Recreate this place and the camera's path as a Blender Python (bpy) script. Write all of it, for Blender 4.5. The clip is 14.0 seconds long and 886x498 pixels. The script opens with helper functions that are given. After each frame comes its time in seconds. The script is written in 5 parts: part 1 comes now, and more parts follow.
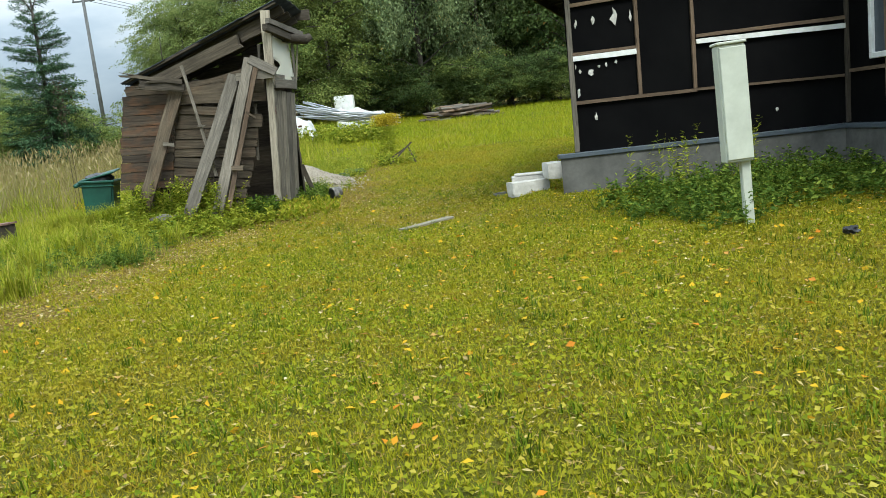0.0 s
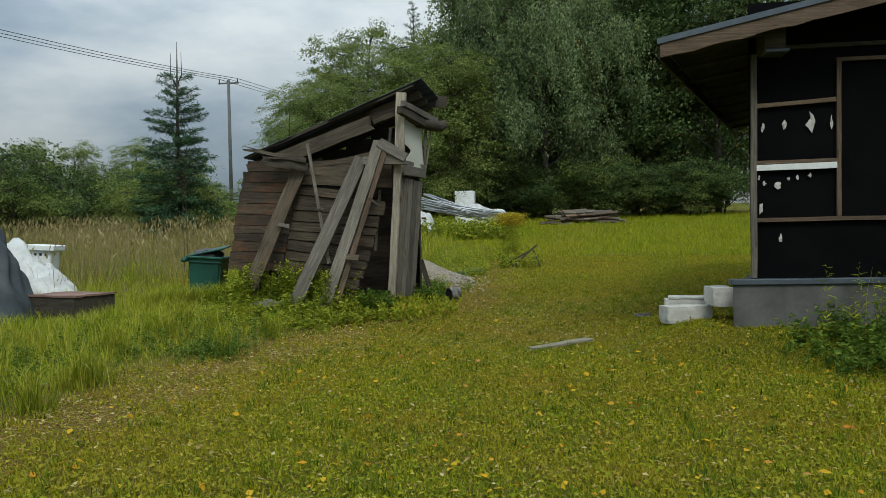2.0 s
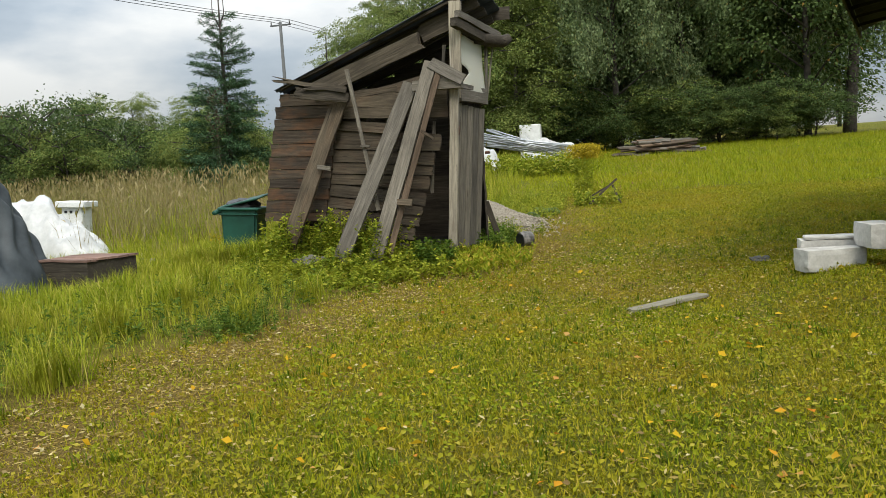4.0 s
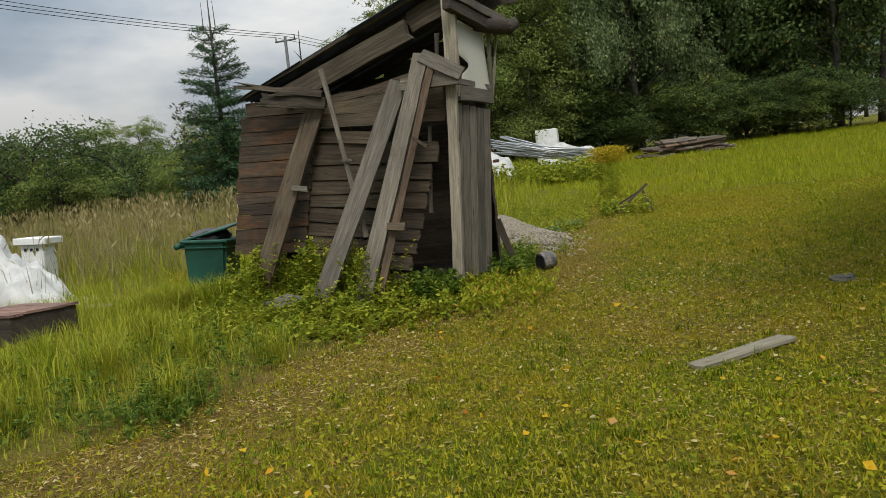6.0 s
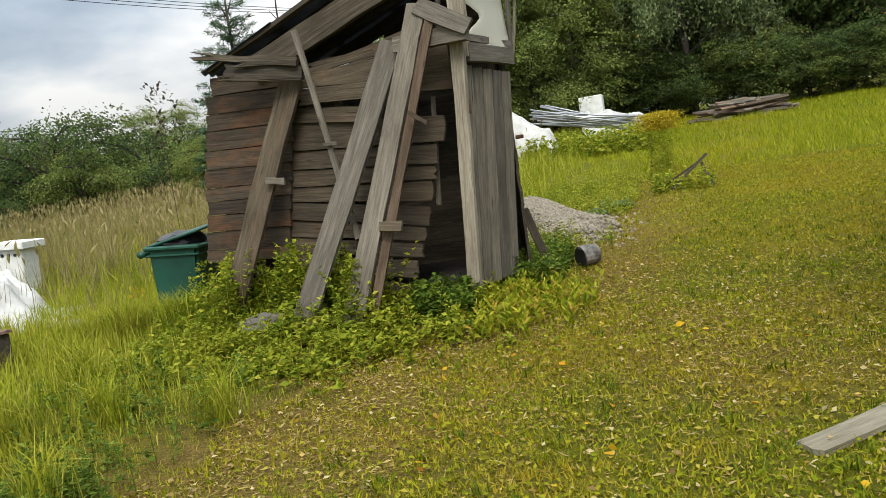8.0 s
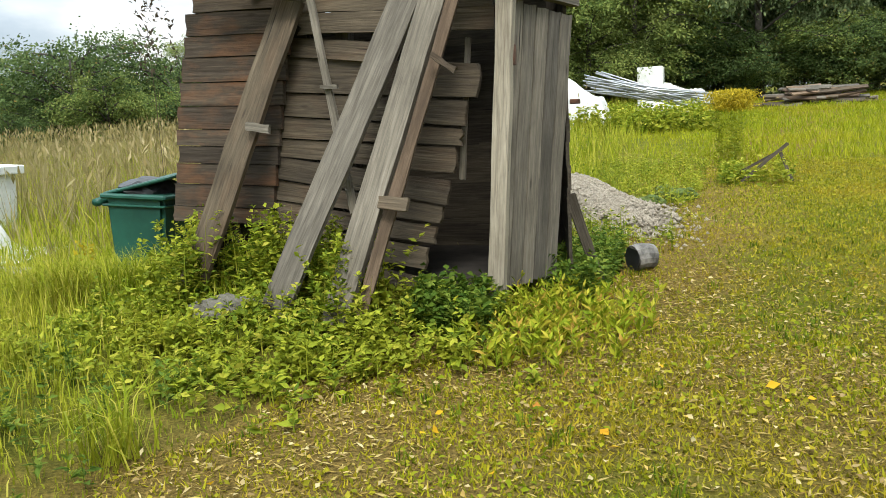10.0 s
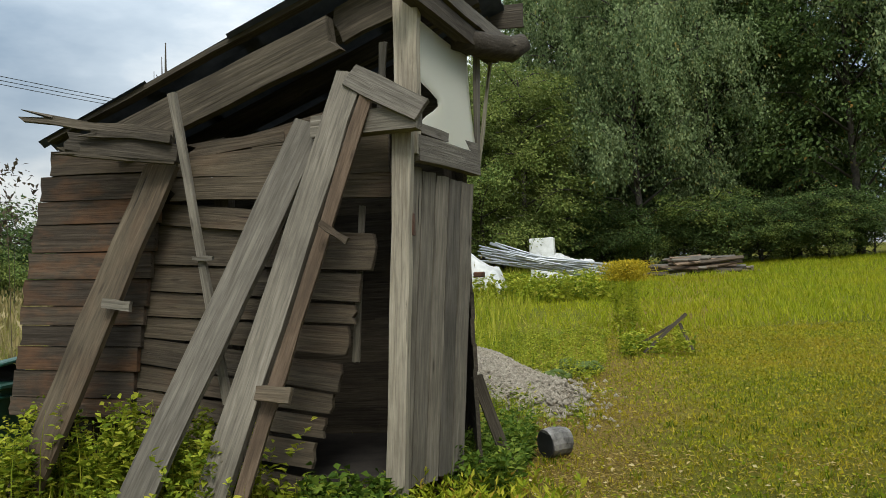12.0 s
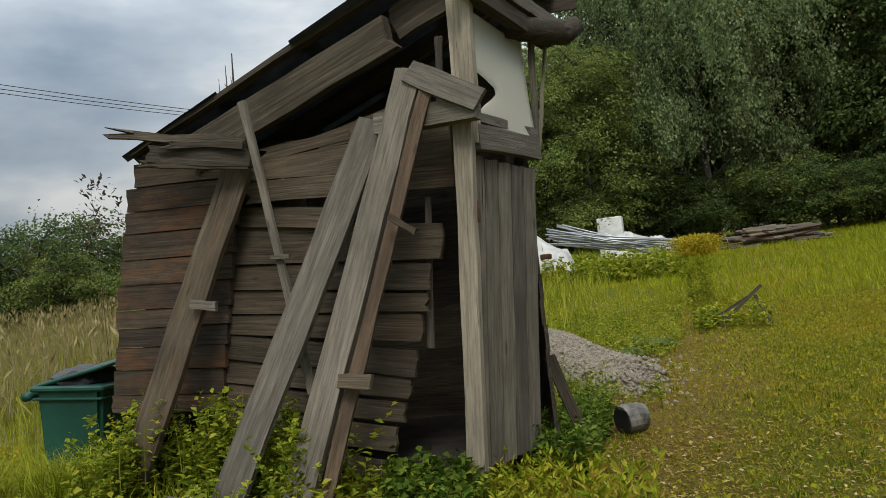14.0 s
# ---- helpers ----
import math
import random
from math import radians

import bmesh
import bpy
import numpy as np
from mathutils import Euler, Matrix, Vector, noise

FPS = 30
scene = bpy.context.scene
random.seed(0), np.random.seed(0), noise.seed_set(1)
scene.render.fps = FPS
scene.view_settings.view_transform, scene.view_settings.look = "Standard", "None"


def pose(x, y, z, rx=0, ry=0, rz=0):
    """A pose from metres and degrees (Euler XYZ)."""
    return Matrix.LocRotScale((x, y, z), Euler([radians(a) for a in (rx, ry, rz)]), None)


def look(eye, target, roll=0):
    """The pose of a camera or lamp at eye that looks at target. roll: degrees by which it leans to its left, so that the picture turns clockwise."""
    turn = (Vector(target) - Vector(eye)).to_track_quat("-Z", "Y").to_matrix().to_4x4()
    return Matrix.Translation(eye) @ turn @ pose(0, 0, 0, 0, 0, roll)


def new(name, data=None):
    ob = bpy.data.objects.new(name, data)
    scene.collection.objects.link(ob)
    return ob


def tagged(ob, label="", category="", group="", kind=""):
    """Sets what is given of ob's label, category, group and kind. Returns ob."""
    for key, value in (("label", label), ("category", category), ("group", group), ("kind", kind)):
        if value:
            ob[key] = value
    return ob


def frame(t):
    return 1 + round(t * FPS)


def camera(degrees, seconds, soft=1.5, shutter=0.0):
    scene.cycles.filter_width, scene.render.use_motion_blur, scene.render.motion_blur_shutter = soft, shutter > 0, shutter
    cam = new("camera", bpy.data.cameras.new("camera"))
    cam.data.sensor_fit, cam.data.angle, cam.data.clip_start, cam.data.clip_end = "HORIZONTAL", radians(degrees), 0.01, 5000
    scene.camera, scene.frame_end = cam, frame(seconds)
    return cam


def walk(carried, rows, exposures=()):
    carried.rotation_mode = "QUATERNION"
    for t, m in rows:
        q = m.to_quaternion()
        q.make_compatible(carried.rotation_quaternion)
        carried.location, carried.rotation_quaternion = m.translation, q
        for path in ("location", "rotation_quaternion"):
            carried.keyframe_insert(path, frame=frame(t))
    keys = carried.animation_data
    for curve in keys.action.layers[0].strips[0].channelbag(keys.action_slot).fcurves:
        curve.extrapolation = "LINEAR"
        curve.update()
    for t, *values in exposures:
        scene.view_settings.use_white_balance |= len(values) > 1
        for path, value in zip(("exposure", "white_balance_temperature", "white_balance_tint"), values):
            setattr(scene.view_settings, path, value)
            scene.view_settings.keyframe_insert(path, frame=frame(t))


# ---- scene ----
SKY, SUN, SUN_UP, SUN_TURN = 1.0, 2.0, 50, 158
cam = camera(58.4, 14.0, 0.45)
EXPOSURES = [(0, 0.72, 5950, 3), (1, 0.62, 5950, 3), (1.5, 0.15, 5950, 3), (2, -0.25, 5950, 3), (2.5, 0.08, 6250, 6), (2.7, 0.15, 6250, 6), (4.8, 0.43, 6500, 10), (5.2, 0.46, 6500, 10), (6, -0.05, 6500, 10), (7, 0.36, 6500, 10), (7.5, 0.33, 6500, 10), (8.2, 0.53, 6500, 10), (10.3, 0.91, 6300, 7), (11, 0.9, 6300, 7), (11.5, 0.75, 6300, 7), (12, 0.22, 6300, 7), (13, 0.39, 6300, 7), (13.5, 0.19, 6450, 9), (14, -0.13, 6450, 9)]
PATH = [
    (0, (0.029, 0.095, 1.419), (-0.005, 2.072, 1.12), -6.4),
    (0.5, (-0.12, 0.476, 1.403), (-0.206, 2.452, 1.103), -4.9),
    (1, (-0.268, 0.906, 1.448), (-0.448, 2.889, 1.268), -3.5),
    (1.5, (-0.321, 1.381, 1.483), (-0.615, 3.359, 1.43), -2.1),
    (2, (-0.45, 1.827, 1.474), (-0.731, 3.806, 1.437), -1.2),
    (2.5, (-0.561, 2.311, 1.443), (-0.91, 4.278, 1.364), -3.3),
    (2.7, (-0.604, 2.491, 1.434), (-1.008, 4.447, 1.333), -3.9),
    (4.8, (-0.901, 4.866, 1.448), (-1.356, 6.804, 1.26), -3.7),
    (5, (-0.913, 5.056, 1.423), (-1.371, 6.994, 1.242), -3.7),
    (5.5, (-0.908, 5.558, 1.484), (-1.384, 7.495, 1.33), -4.0),
    (6, (-1.048, 6.098, 1.49), (-1.547, 8.028, 1.34), -6.3),
    (6.5, (-1.06, 6.624, 1.5), (-1.576, 8.547, 1.313), -7.5),
    (7, (-1.057, 7.089, 1.518), (-1.588, 9.008, 1.325), -8.3),
    (7.5, (-1.151, 7.606, 1.548), (-1.685, 9.523, 1.346), -8.8),
    (8, (-1.165, 8.182, 1.569), (-1.789, 10.071, 1.369), -8.5),
    (8.2, (-1.209, 8.39, 1.577), (-1.845, 10.276, 1.384), -7.5),
    (10.3, (-1.649, 10.142, 1.601), (-2.361, 11.987, 1.3), -2.8),
    (10.5, (-1.694, 10.264, 1.582), (-2.4, 12.124, 1.376), -2.2),
    (11, (-1.745, 10.435, 1.616), (-2.367, 12.334, 1.528), -1.6),
    (11.5, (-1.787, 10.58, 1.648), (-2.329, 12.504, 1.728), -2.5),
    (12, (-1.798, 10.618, 1.656), (-2.247, 12.564, 1.767), -3.1),
    (12.5, (-1.789, 10.587, 1.649), (-2.232, 12.534, 1.756), -2.9),
    (13, (-1.776, 10.541, 1.639), (-2.26, 12.479, 1.736), -2.7),
    (13.5, (-1.758, 10.484, 1.637), (-2.339, 12.395, 1.738), -4.8),
    (14, (-1.753, 10.470, 1.640), (-2.368, 12.370, 1.734), -6.3),
]
walk(cam, [(t, look(eye, target, roll)) for t, eye, target, roll in PATH], EXPOSURES)

# ---- world, sun ----
def build_world():
    w = bpy.data.worlds.new("overcast")
    scene.world = w
    w.use_nodes = True
    nt = w.node_tree
    nt.nodes.clear()
    out = nt.nodes.new("ShaderNodeOutputWorld")
    bg = nt.nodes.new("ShaderNodeBackground")
    sky = nt.nodes.new("ShaderNodeTexSky")
    sky.sky_type, sky.sun_disc = "NISHITA", False
    sky.sun_elevation, sky.sun_rotation = radians(SUN_UP), radians(SUN_TURN)
    gain = nt.nodes.new("ShaderNodeMixRGB")
    gain.blend_type, gain.inputs[0].default_value = "MULTIPLY", 1.0
    gain.inputs[2].default_value = (0.11, 0.11, 0.11, 1)
    nt.links.new(sky.outputs[0], gain.inputs[1])
    tc = nt.nodes.new("ShaderNodeTexCoord")
    mp = nt.nodes.new("ShaderNodeMapping")
    mp.inputs["Scale"].default_value = (1.0, 1.0, 2.6)
    mp.inputs["Location"].default_value = (0.35, 0.1, 0.12)
    nt.links.new(tc.outputs["Generated"], mp.inputs[0])
    n1 = nt.nodes.new("ShaderNodeTexNoise")
    n1.inputs["Scale"].default_value, n1.inputs["Detail"].default_value = 2.2, 7
    n1.inputs["Roughness"].default_value = 0.52
    nt.links.new(mp.outputs[0], n1.inputs[0])
    ramp = nt.nodes.new("ShaderNodeValToRGB")
    e = ramp.color_ramp.elements
    e[0].position, e[0].color = 0.35, (0.33, 0.41, 0.5, 1)
    e[1].position, e[1].color = 0.64, (1.15, 1.14, 1.1, 1)
    m = e.new(0.5)
    m.color = (0.63, 0.7, 0.765, 1)
    nt.links.new(n1.outputs["Fac"], ramp.inputs[0])
    mix = nt.nodes.new("ShaderNodeMixRGB")
    mix.inputs[0].default_value = 0.88
    nt.links.new(gain.outputs[0], mix.inputs[1])
    nt.links.new(ramp.outputs[0], mix.inputs[2])
    nt.links.new(mix.outputs[0], bg.inputs[0])
    # an overcast sky is about three times as bright overhead as at the horizon
    sep = nt.nodes.new("ShaderNodeSeparateXYZ")
    nt.links.new(tc.outputs["Generated"], sep.inputs[0])
    up = nt.nodes.new("ShaderNodeMapRange")
    up.inputs["To Min"].default_value, up.inputs["To Max"].default_value = 0.35 * SKY, 2.4 * SKY
    nt.links.new(sep.outputs["Z"], up.inputs["Value"])
    nt.links.new(up.outputs[0], bg.inputs[1])
    nt.links.new(bg.outputs[0], out.inputs[0])
    sun = new("sun", bpy.data.lights.new("sun", "SUN"))
    sun.data.energy, sun.data.angle, sun.data.color = SUN, radians(18), (1.0, 0.95, 0.86)
    sun.rotation_euler = (radians(90 - SUN_UP), 0, radians(180 - SUN_TURN))


build_world()


# ---- materials ----
def mat(name, rough=0.8, metal=0.0, spec=0.3):
    m = bpy.data.materials.new(name)
    m.use_nodes = True
    b = m.node_tree.nodes["Principled BSDF"]
    b.inputs["Roughness"].default_value, b.inputs["Metallic"].default_value = rough, metal
    b.inputs["Specular IOR Level"].default_value = spec
    return m, m.node_tree, b


def node(nt, kind, **values):
    n = nt.nodes.new(kind)
    for k, v in values.items():
        n.inputs[k].default_value = v
    return n


def ramp_node(nt, src, stops):
    r = nt.nodes.new("ShaderNodeValToRGB")
    e = r.color_ramp.elements
    e[0].position, e[0].color = stops[0][0], (*stops[0][1], 1)
    e[1].position, e[1].color = stops[-1][0], (*stops[-1][1], 1)
    for p, c in stops[1:-1]:
        e.new(p).color = (*c, 1)
    nt.links.new(src, r.inputs[0])
    return r.outputs[0]


def mixed(nt, fac, a, b, mode="MIX"):
    n = nt.nodes.new("ShaderNodeMixRGB")
    n.blend_type = mode
    for i, v in enumerate((fac, a, b)):
        if isinstance(v, (int, float)):
            n.inputs[i].default_value = v
        elif isinstance(v, tuple):
            n.inputs[i].default_value = (*v, 1)
        else:
            nt.links.new(v, n.inputs[i])
    return n.outputs[0]


def coords(nt, scale=(1, 1, 1), jitter=0.0, kind="Object"):
    tc = nt.nodes.new("ShaderNodeTexCoord")
    src = tc.outputs[kind]
    if jitter:
        oi = nt.nodes.new("ShaderNodeObjectInfo")
        mul = nt.nodes.new("ShaderNodeMath")
        mul.operation, mul.inputs[1].default_value = "MULTIPLY", jitter
        nt.links.new(oi.outputs["Random"], mul.inputs[0])
        add = nt.nodes.new("ShaderNodeVectorMath")
        nt.links.new(src, add.inputs[0])
        nt.links.new(mul.outputs[0], add.inputs[1])
        src = add.outputs[0]
    mp = nt.nodes.new("ShaderNodeMapping")
    mp.inputs["Scale"].default_value = scale
    nt.links.new(src, mp.inputs[0])
    return mp.outputs[0]


def noise_out(nt, vec, scale, detail=4, rough=0.55, distort=0.0):
    n = node(nt, "ShaderNodeTexNoise", Scale=scale, Detail=detail, Roughness=rough, Distortion=distort)
    nt.links.new(vec, n.inputs["Vector"])
    return n.outputs["Fac"]


def bump(nt, b, height, strength=0.4, dist=0.01):
    n = node(nt, "ShaderNodeBump", Strength=strength, Distance=dist)
    nt.links.new(height, n.inputs["Height"])
    nt.links.new(n.outputs[0], b.inputs["Normal"])


def wood_mat(name, dark, mid, light, red=0.0, rough=0.85):
    """Weathered timber: grain runs along each piece's own x."""
    m, nt, b = mat(name, rough, 0, 0.2)
    v = coords(nt, (1.1, 15, 15), 37.0)
    g1 = noise_out(nt, v, 2.2, 7, 0.66, 0.5)
    g2 = noise_out(nt, coords(nt, (1.6, 46, 46), 11.0), 1.8, 4, 0.6, 0.4)
    st = noise_out(nt, coords(nt, (1.0, 2.4, 2.4), 23.0), 1.5, 5, 0.65)
    c = ramp_node(nt, g1, [(0.2, dark), (0.5, mid), (0.85, light)])
    c = mixed(nt, 0.2, c, mid)
    c = mixed(nt, 0.5, c, ramp_node(nt, g2, [(0.32, (0.4, 0.39, 0.37)), (0.5, (0.95, 0.94, 0.92)), (0.7, (1.2, 1.19, 1.16))]), "MULTIPLY")
    c = mixed(nt, ramp_node(nt, st, [(0.45, (0, 0, 0)), (0.66, (0.8, 0.8, 0.8))]), c, mixed(nt, 0.6, c, dark))
    crack = noise_out(nt, coords(nt, (0.7, 24, 24), 71.0), 1.5, 3, 0.5, 0.5)
    c = mixed(nt, ramp_node(nt, crack, [(0.255, (0.95, 0.95, 0.95)), (0.285, (0, 0, 0))]), c, (0.014, 0.012, 0.01))
    spots_ = node(nt, "ShaderNodeTexVoronoi", Scale=1.0)
    nt.links.new(coords(nt, (2.2, 9, 9), 5.0), spots_.inputs["Vector"])
    c = mixed(nt, ramp_node(nt, spots_.outputs["Distance"], [(0.05, (0.75, 0.75, 0.75)), (0.14, (0, 0, 0))]), c, mixed(nt, 0.8, c, (0.02, 0.014, 0.01)))
    if red:
        rf = ramp_node(nt, noise_out(nt, coords(nt, (0.8, 1.8, 1.8), 51.0), 2.1, 5, 0.65), [(0.48, (0, 0, 0)), (0.68, (red, red, red))])
        c = mixed(nt, rf, c, (0.23, 0.1, 0.042))
    oi = nt.nodes.new("ShaderNodeObjectInfo")
    c = mixed(nt, 1.0, c, ramp_node(nt, oi.outputs["Random"], [(0.0, (0.68, 0.68, 0.69)), (1.0, (1.24, 1.22, 1.18))]), "MULTIPLY")
    nt.links.new(c, b.inputs["Base Color"])
    bump(nt, b, mixed(nt, 0.5, mixed(nt, 0.5, g1, g2), crack), 1.0, 0.014)
    return m


def leaf_mat(name, stops, patch=None, gloss=0.65, through_light=0.35, patch_scale=0.5, squash=1.0):
    """Foliage: each leaf or blade has its own tint, and the stand varies in patches."""
    m, nt, b = mat(name, gloss, 0, 0.1)
    geo = nt.nodes.new("ShaderNodeNewGeometry")
    c = ramp_node(nt, geo.outputs["Random Per Island"], stops)
    if patch:
        pn = noise_out(nt, coords(nt, (1, 1, squash)), patch_scale, 4, 0.6)
        f = ramp_node(nt, pn, [(0.42, (0, 0, 0)), (0.64, (0.8, 0.8, 0.8))])
        c = mixed(nt, f, c, mixed(nt, 0.65, c, patch))
    nt.links.new(c, b.inputs["Base Color"])
    tr = nt.nodes.new("ShaderNodeBsdfTranslucent")
    nt.links.new(c, tr.inputs[0])
    mx = nt.nodes.new("ShaderNodeMixShader")
    mx.inputs[0].default_value = through_light
    out = nt.nodes["Material Output"]
    nt.links.new(b.outputs[0], mx.inputs[1])
    nt.links.new(tr.outputs[0], mx.inputs[2])
    nt.links.new(mx.outputs[0], out.inputs[0])
    return m


def plain_mat(name, a, bcol, scale=6.0, rough=0.6, metal=0.0, spec=0.35, bumpy=0.15, dist=0.004, jitter=9.0, mottle=0.3):
    m, nt, b = mat(name, rough, metal, spec)
    v = coords(nt, (1, 1, 1), jitter)
    n1, n2 = noise_out(nt, v, scale, 5, 0.6), noise_out(nt, v, scale * 7, 4, 0.6)
    c = ramp_node(nt, n1, [(0.32, a), (0.68, bcol)])
    c = mixed(nt, mottle, c, ramp_node(nt, n2, [(0.3, (0.6, 0.6, 0.6)), (0.7, (1.2, 1.2, 1.2))]), "MULTIPLY")
    nt.links.new(c, b.inputs["Base Color"])
    bump(nt, b, n2, bumpy, dist)
    return m


def ground_mat():
    m, nt, b = mat("lawn_soil", 0.95, 0, 0.1)
    v = coords(nt)
    big, mid, fine = noise_out(nt, v, 0.35, 5, 0.6), noise_out(nt, v, 3.0, 5, 0.65), noise_out(nt, v, 45.0, 5, 0.7)
    c = ramp_node(nt, mid, [(0.3, (0.055, 0.07, 0.006)), (0.5, (0.1, 0.115, 0.009)), (0.72, (0.155, 0.155, 0.014))])
    c = mixed(nt, ramp_node(nt, big, [(0.45, (0, 0, 0)), (0.62, (0.35, 0.35, 0.35))]), c, (0.22, 0.17, 0.025))
    # worn, trodden strip along the edge of the long grass
    sep = nt.nodes.new("ShaderNodeSeparateXYZ")
    nt.links.new(v, sep.inputs[0])
    run = nt.nodes.new("ShaderNodeMath")
    run.operation, run.inputs[1].default_value, run.inputs[2].default_value = "MULTIPLY_ADD", -0.15, 5.65
    nt.links.new(sep.outputs["Y"], run.inputs[0])
    off = nt.nodes.new("ShaderNodeMath")
    nt.links.new(sep.outputs["X"], off.inputs[0])
    nt.links.new(run.outputs[0], off.inputs[1])
    wide = nt.nodes.new("ShaderNodeMath")
    wide.operation, wide.inputs[1].default_value, wide.inputs[2].default_value = "MULTIPLY_ADD", 0.28, 0.25
    nt.links.new(off.outputs[0], wide.inputs[0])
    wob = nt.nodes.new("ShaderNodeMath")
    wob.operation, wob.inputs[1].default_value = "MULTIPLY_ADD", 0.5
    nt.links.new(mid, wob.inputs[0])
    nt.links.new(wide.outputs[0], wob.inputs[2])
    worn = ramp_node(nt, wob.outputs[0], [(0.0, (0, 0, 0)), (0.35, (0.9, 0.9, 0.9)), (0.75, (0.9, 0.9, 0.9)), (1.0, (0.15, 0.15, 0.15))])
    away = nt.nodes.new("ShaderNodeVectorMath")
    away.operation, away.inputs[1].default_value = "DISTANCE", (-1.1, 14.7, 0.1)
    nt.links.new(v, away.inputs[0])
    wob2 = nt.nodes.new("ShaderNodeMath")
    wob2.operation, wob2.inputs[1].default_value = "MULTIPLY_ADD", 2.2
    nt.links.new(mid, wob2.inputs[0])
    nt.links.new(away.outputs["Value"], wob2.inputs[2])
    far_ = node(nt, "ShaderNodeMapRange", **{"From Min": 1.6, "From Max": 3.6, "To Min": 0.85, "To Max": 0.0})
    nt.links.new(wob2.outputs[0], far_.inputs["Value"])
    worn = mixed(nt, 1.0, worn, far_.outputs[0], "LIGHTEN")
    c = mixed(nt, worn, c, ramp_node(nt, fine, [(0.3, (0.09, 0.058, 0.017)), (0.7, (0.25, 0.17, 0.05))]))
    c = mixed(nt, 0.75, c, ramp_node(nt, fine, [(0.3, (0.45, 0.45, 0.4)), (0.7, (1.35, 1.35, 1.25))]), "MULTIPLY")
    nt.links.new(c, b.inputs["Base Color"])
    bump(nt, b, fine, 1.0, 0.03)
    return m


GREY_WOOD = wood_mat("grey_weathered_wood", (0.0541, 0.0481, 0.0388), (0.157, 0.14, 0.114), (0.292, 0.265, 0.221))
DARK_WOOD = wood_mat("dark_weathered_wood", (0.0268, 0.022, 0.0161), (0.0802, 0.067, 0.0502), (0.175, 0.148, 0.113))
RED_WOOD = wood_mat("brown_stained_wood", (0.0231, 0.0176, 0.0132), (0.063, 0.049, 0.0361), (0.131, 0.106, 0.0792), 0.42)
AGED_WOOD = wood_mat("brownish_aged_wood", (0.0281, 0.0224, 0.0162), (0.0906, 0.0723, 0.0504), (0.183, 0.15, 0.106), 0.1)
PALE_WOOD = wood_mat("pale_peeling_wood", (0.123, 0.1, 0.0743), (0.349, 0.31, 0.242), (0.566, 0.51, 0.408))
TAN_WOOD = wood_mat("tan_batten_wood", (0.05, 0.036, 0.025), (0.15, 0.105, 0.07), (0.26, 0.2, 0.145))
NEW_WOOD = wood_mat("pale_plank_wood", (0.16, 0.14, 0.095), (0.3, 0.275, 0.2), (0.42, 0.39, 0.31))
LID_WOOD = wood_mat("reddish_lid_wood", (0.1, 0.06, 0.045), (0.24, 0.15, 0.12), (0.36, 0.25, 0.2))
GROUND = ground_mat()
ROOF = plain_mat("mossy_grey_roofing", (0.035, 0.04, 0.045), (0.1, 0.105, 0.11), 3.0, 0.85)
FELT = plain_mat("black_felt", (0.0025, 0.0025, 0.0027), (0.005, 0.0049, 0.0049), 2.0, 0.85, 0, 0.06)
CONCRETE = plain_mat("grey_concrete", (0.076, 0.074, 0.066), (0.132, 0.128, 0.115), 2.5, 0.9)
BLOCK = plain_mat("white_block", (0.38, 0.36, 0.315), (0.58, 0.56, 0.51), 5.0, 0.9)
STEEL = plain_mat("dark_sheet_steel", (0.07, 0.085, 0.1), (0.11, 0.13, 0.15), 2.0, 0.45, 0.3)
WHITE = plain_mat("white_paint", (0.62, 0.62, 0.58), (0.8, 0.8, 0.77), 5.0, 0.5, mottle=0.08)
BOXWHITE = plain_mat("offwhite_enamel", (0.42, 0.435, 0.36), (0.53, 0.55, 0.46), 3.0, 0.45, mottle=0.08)
TARP = plain_mat("white_tarpaulin", (0.4, 0.4, 0.38), (0.62, 0.61, 0.58), 3.0, 0.5, bumpy=0.5, dist=0.02, mottle=0.08)
MILKY = leaf_mat("milky_translucent_sheet", [(0.0, (0.9, 0.89, 0.8)), (1.0, (0.93, 0.92, 0.84))], gloss=0.4, through_light=0.5)
DARK_TARP = plain_mat("grey_tarpaulin", (0.022, 0.027, 0.029), (0.06, 0.07, 0.074), 3.0, 0.5)
GREEN_BIN = plain_mat("green_plastic", (0.01, 0.048, 0.034), (0.018, 0.085, 0.058), 4.0, 0.45, mottle=0.08)
BLACK = plain_mat("black_rubbish", (0.012, 0.012, 0.013), (0.04, 0.04, 0.042), 6.0, 0.4)
RUST = plain_mat("rusty_iron", (0.06, 0.035, 0.025), (0.16, 0.08, 0.05), 20.0, 0.7, 0.5)
STONE = plain_mat("grey_stone", (0.075, 0.068, 0.053), (0.15, 0.138, 0.11), 4.0, 0.9, bumpy=0.6, dist=0.02)
MOSS = plain_mat("mossy_stone", (0.05, 0.08, 0.015), (0.14, 0.18, 0.045), 9.0, 0.95, bumpy=0.8, dist=0.02)
GRAVEL = plain_mat("pale_gravel", (0.24, 0.2, 0.145), (0.56, 0.49, 0.38), 22.0, 0.95, bumpy=1.0, dist=0.03)
PIPE = plain_mat("galvanised_pipe", (0.35, 0.36, 0.37), (0.5, 0.51, 0.52), 5.0, 0.4, 0.6)
BIRCH_BARK = plain_mat("birch_bark", (0.01, 0.009, 0.008), (0.27, 0.255, 0.23), 7.0, 0.85)
BARK = plain_mat("dark_bark", (0.035, 0.03, 0.025), (0.1, 0.085, 0.07), 5.0, 0.95, bumpy=0.8, dist=0.03)
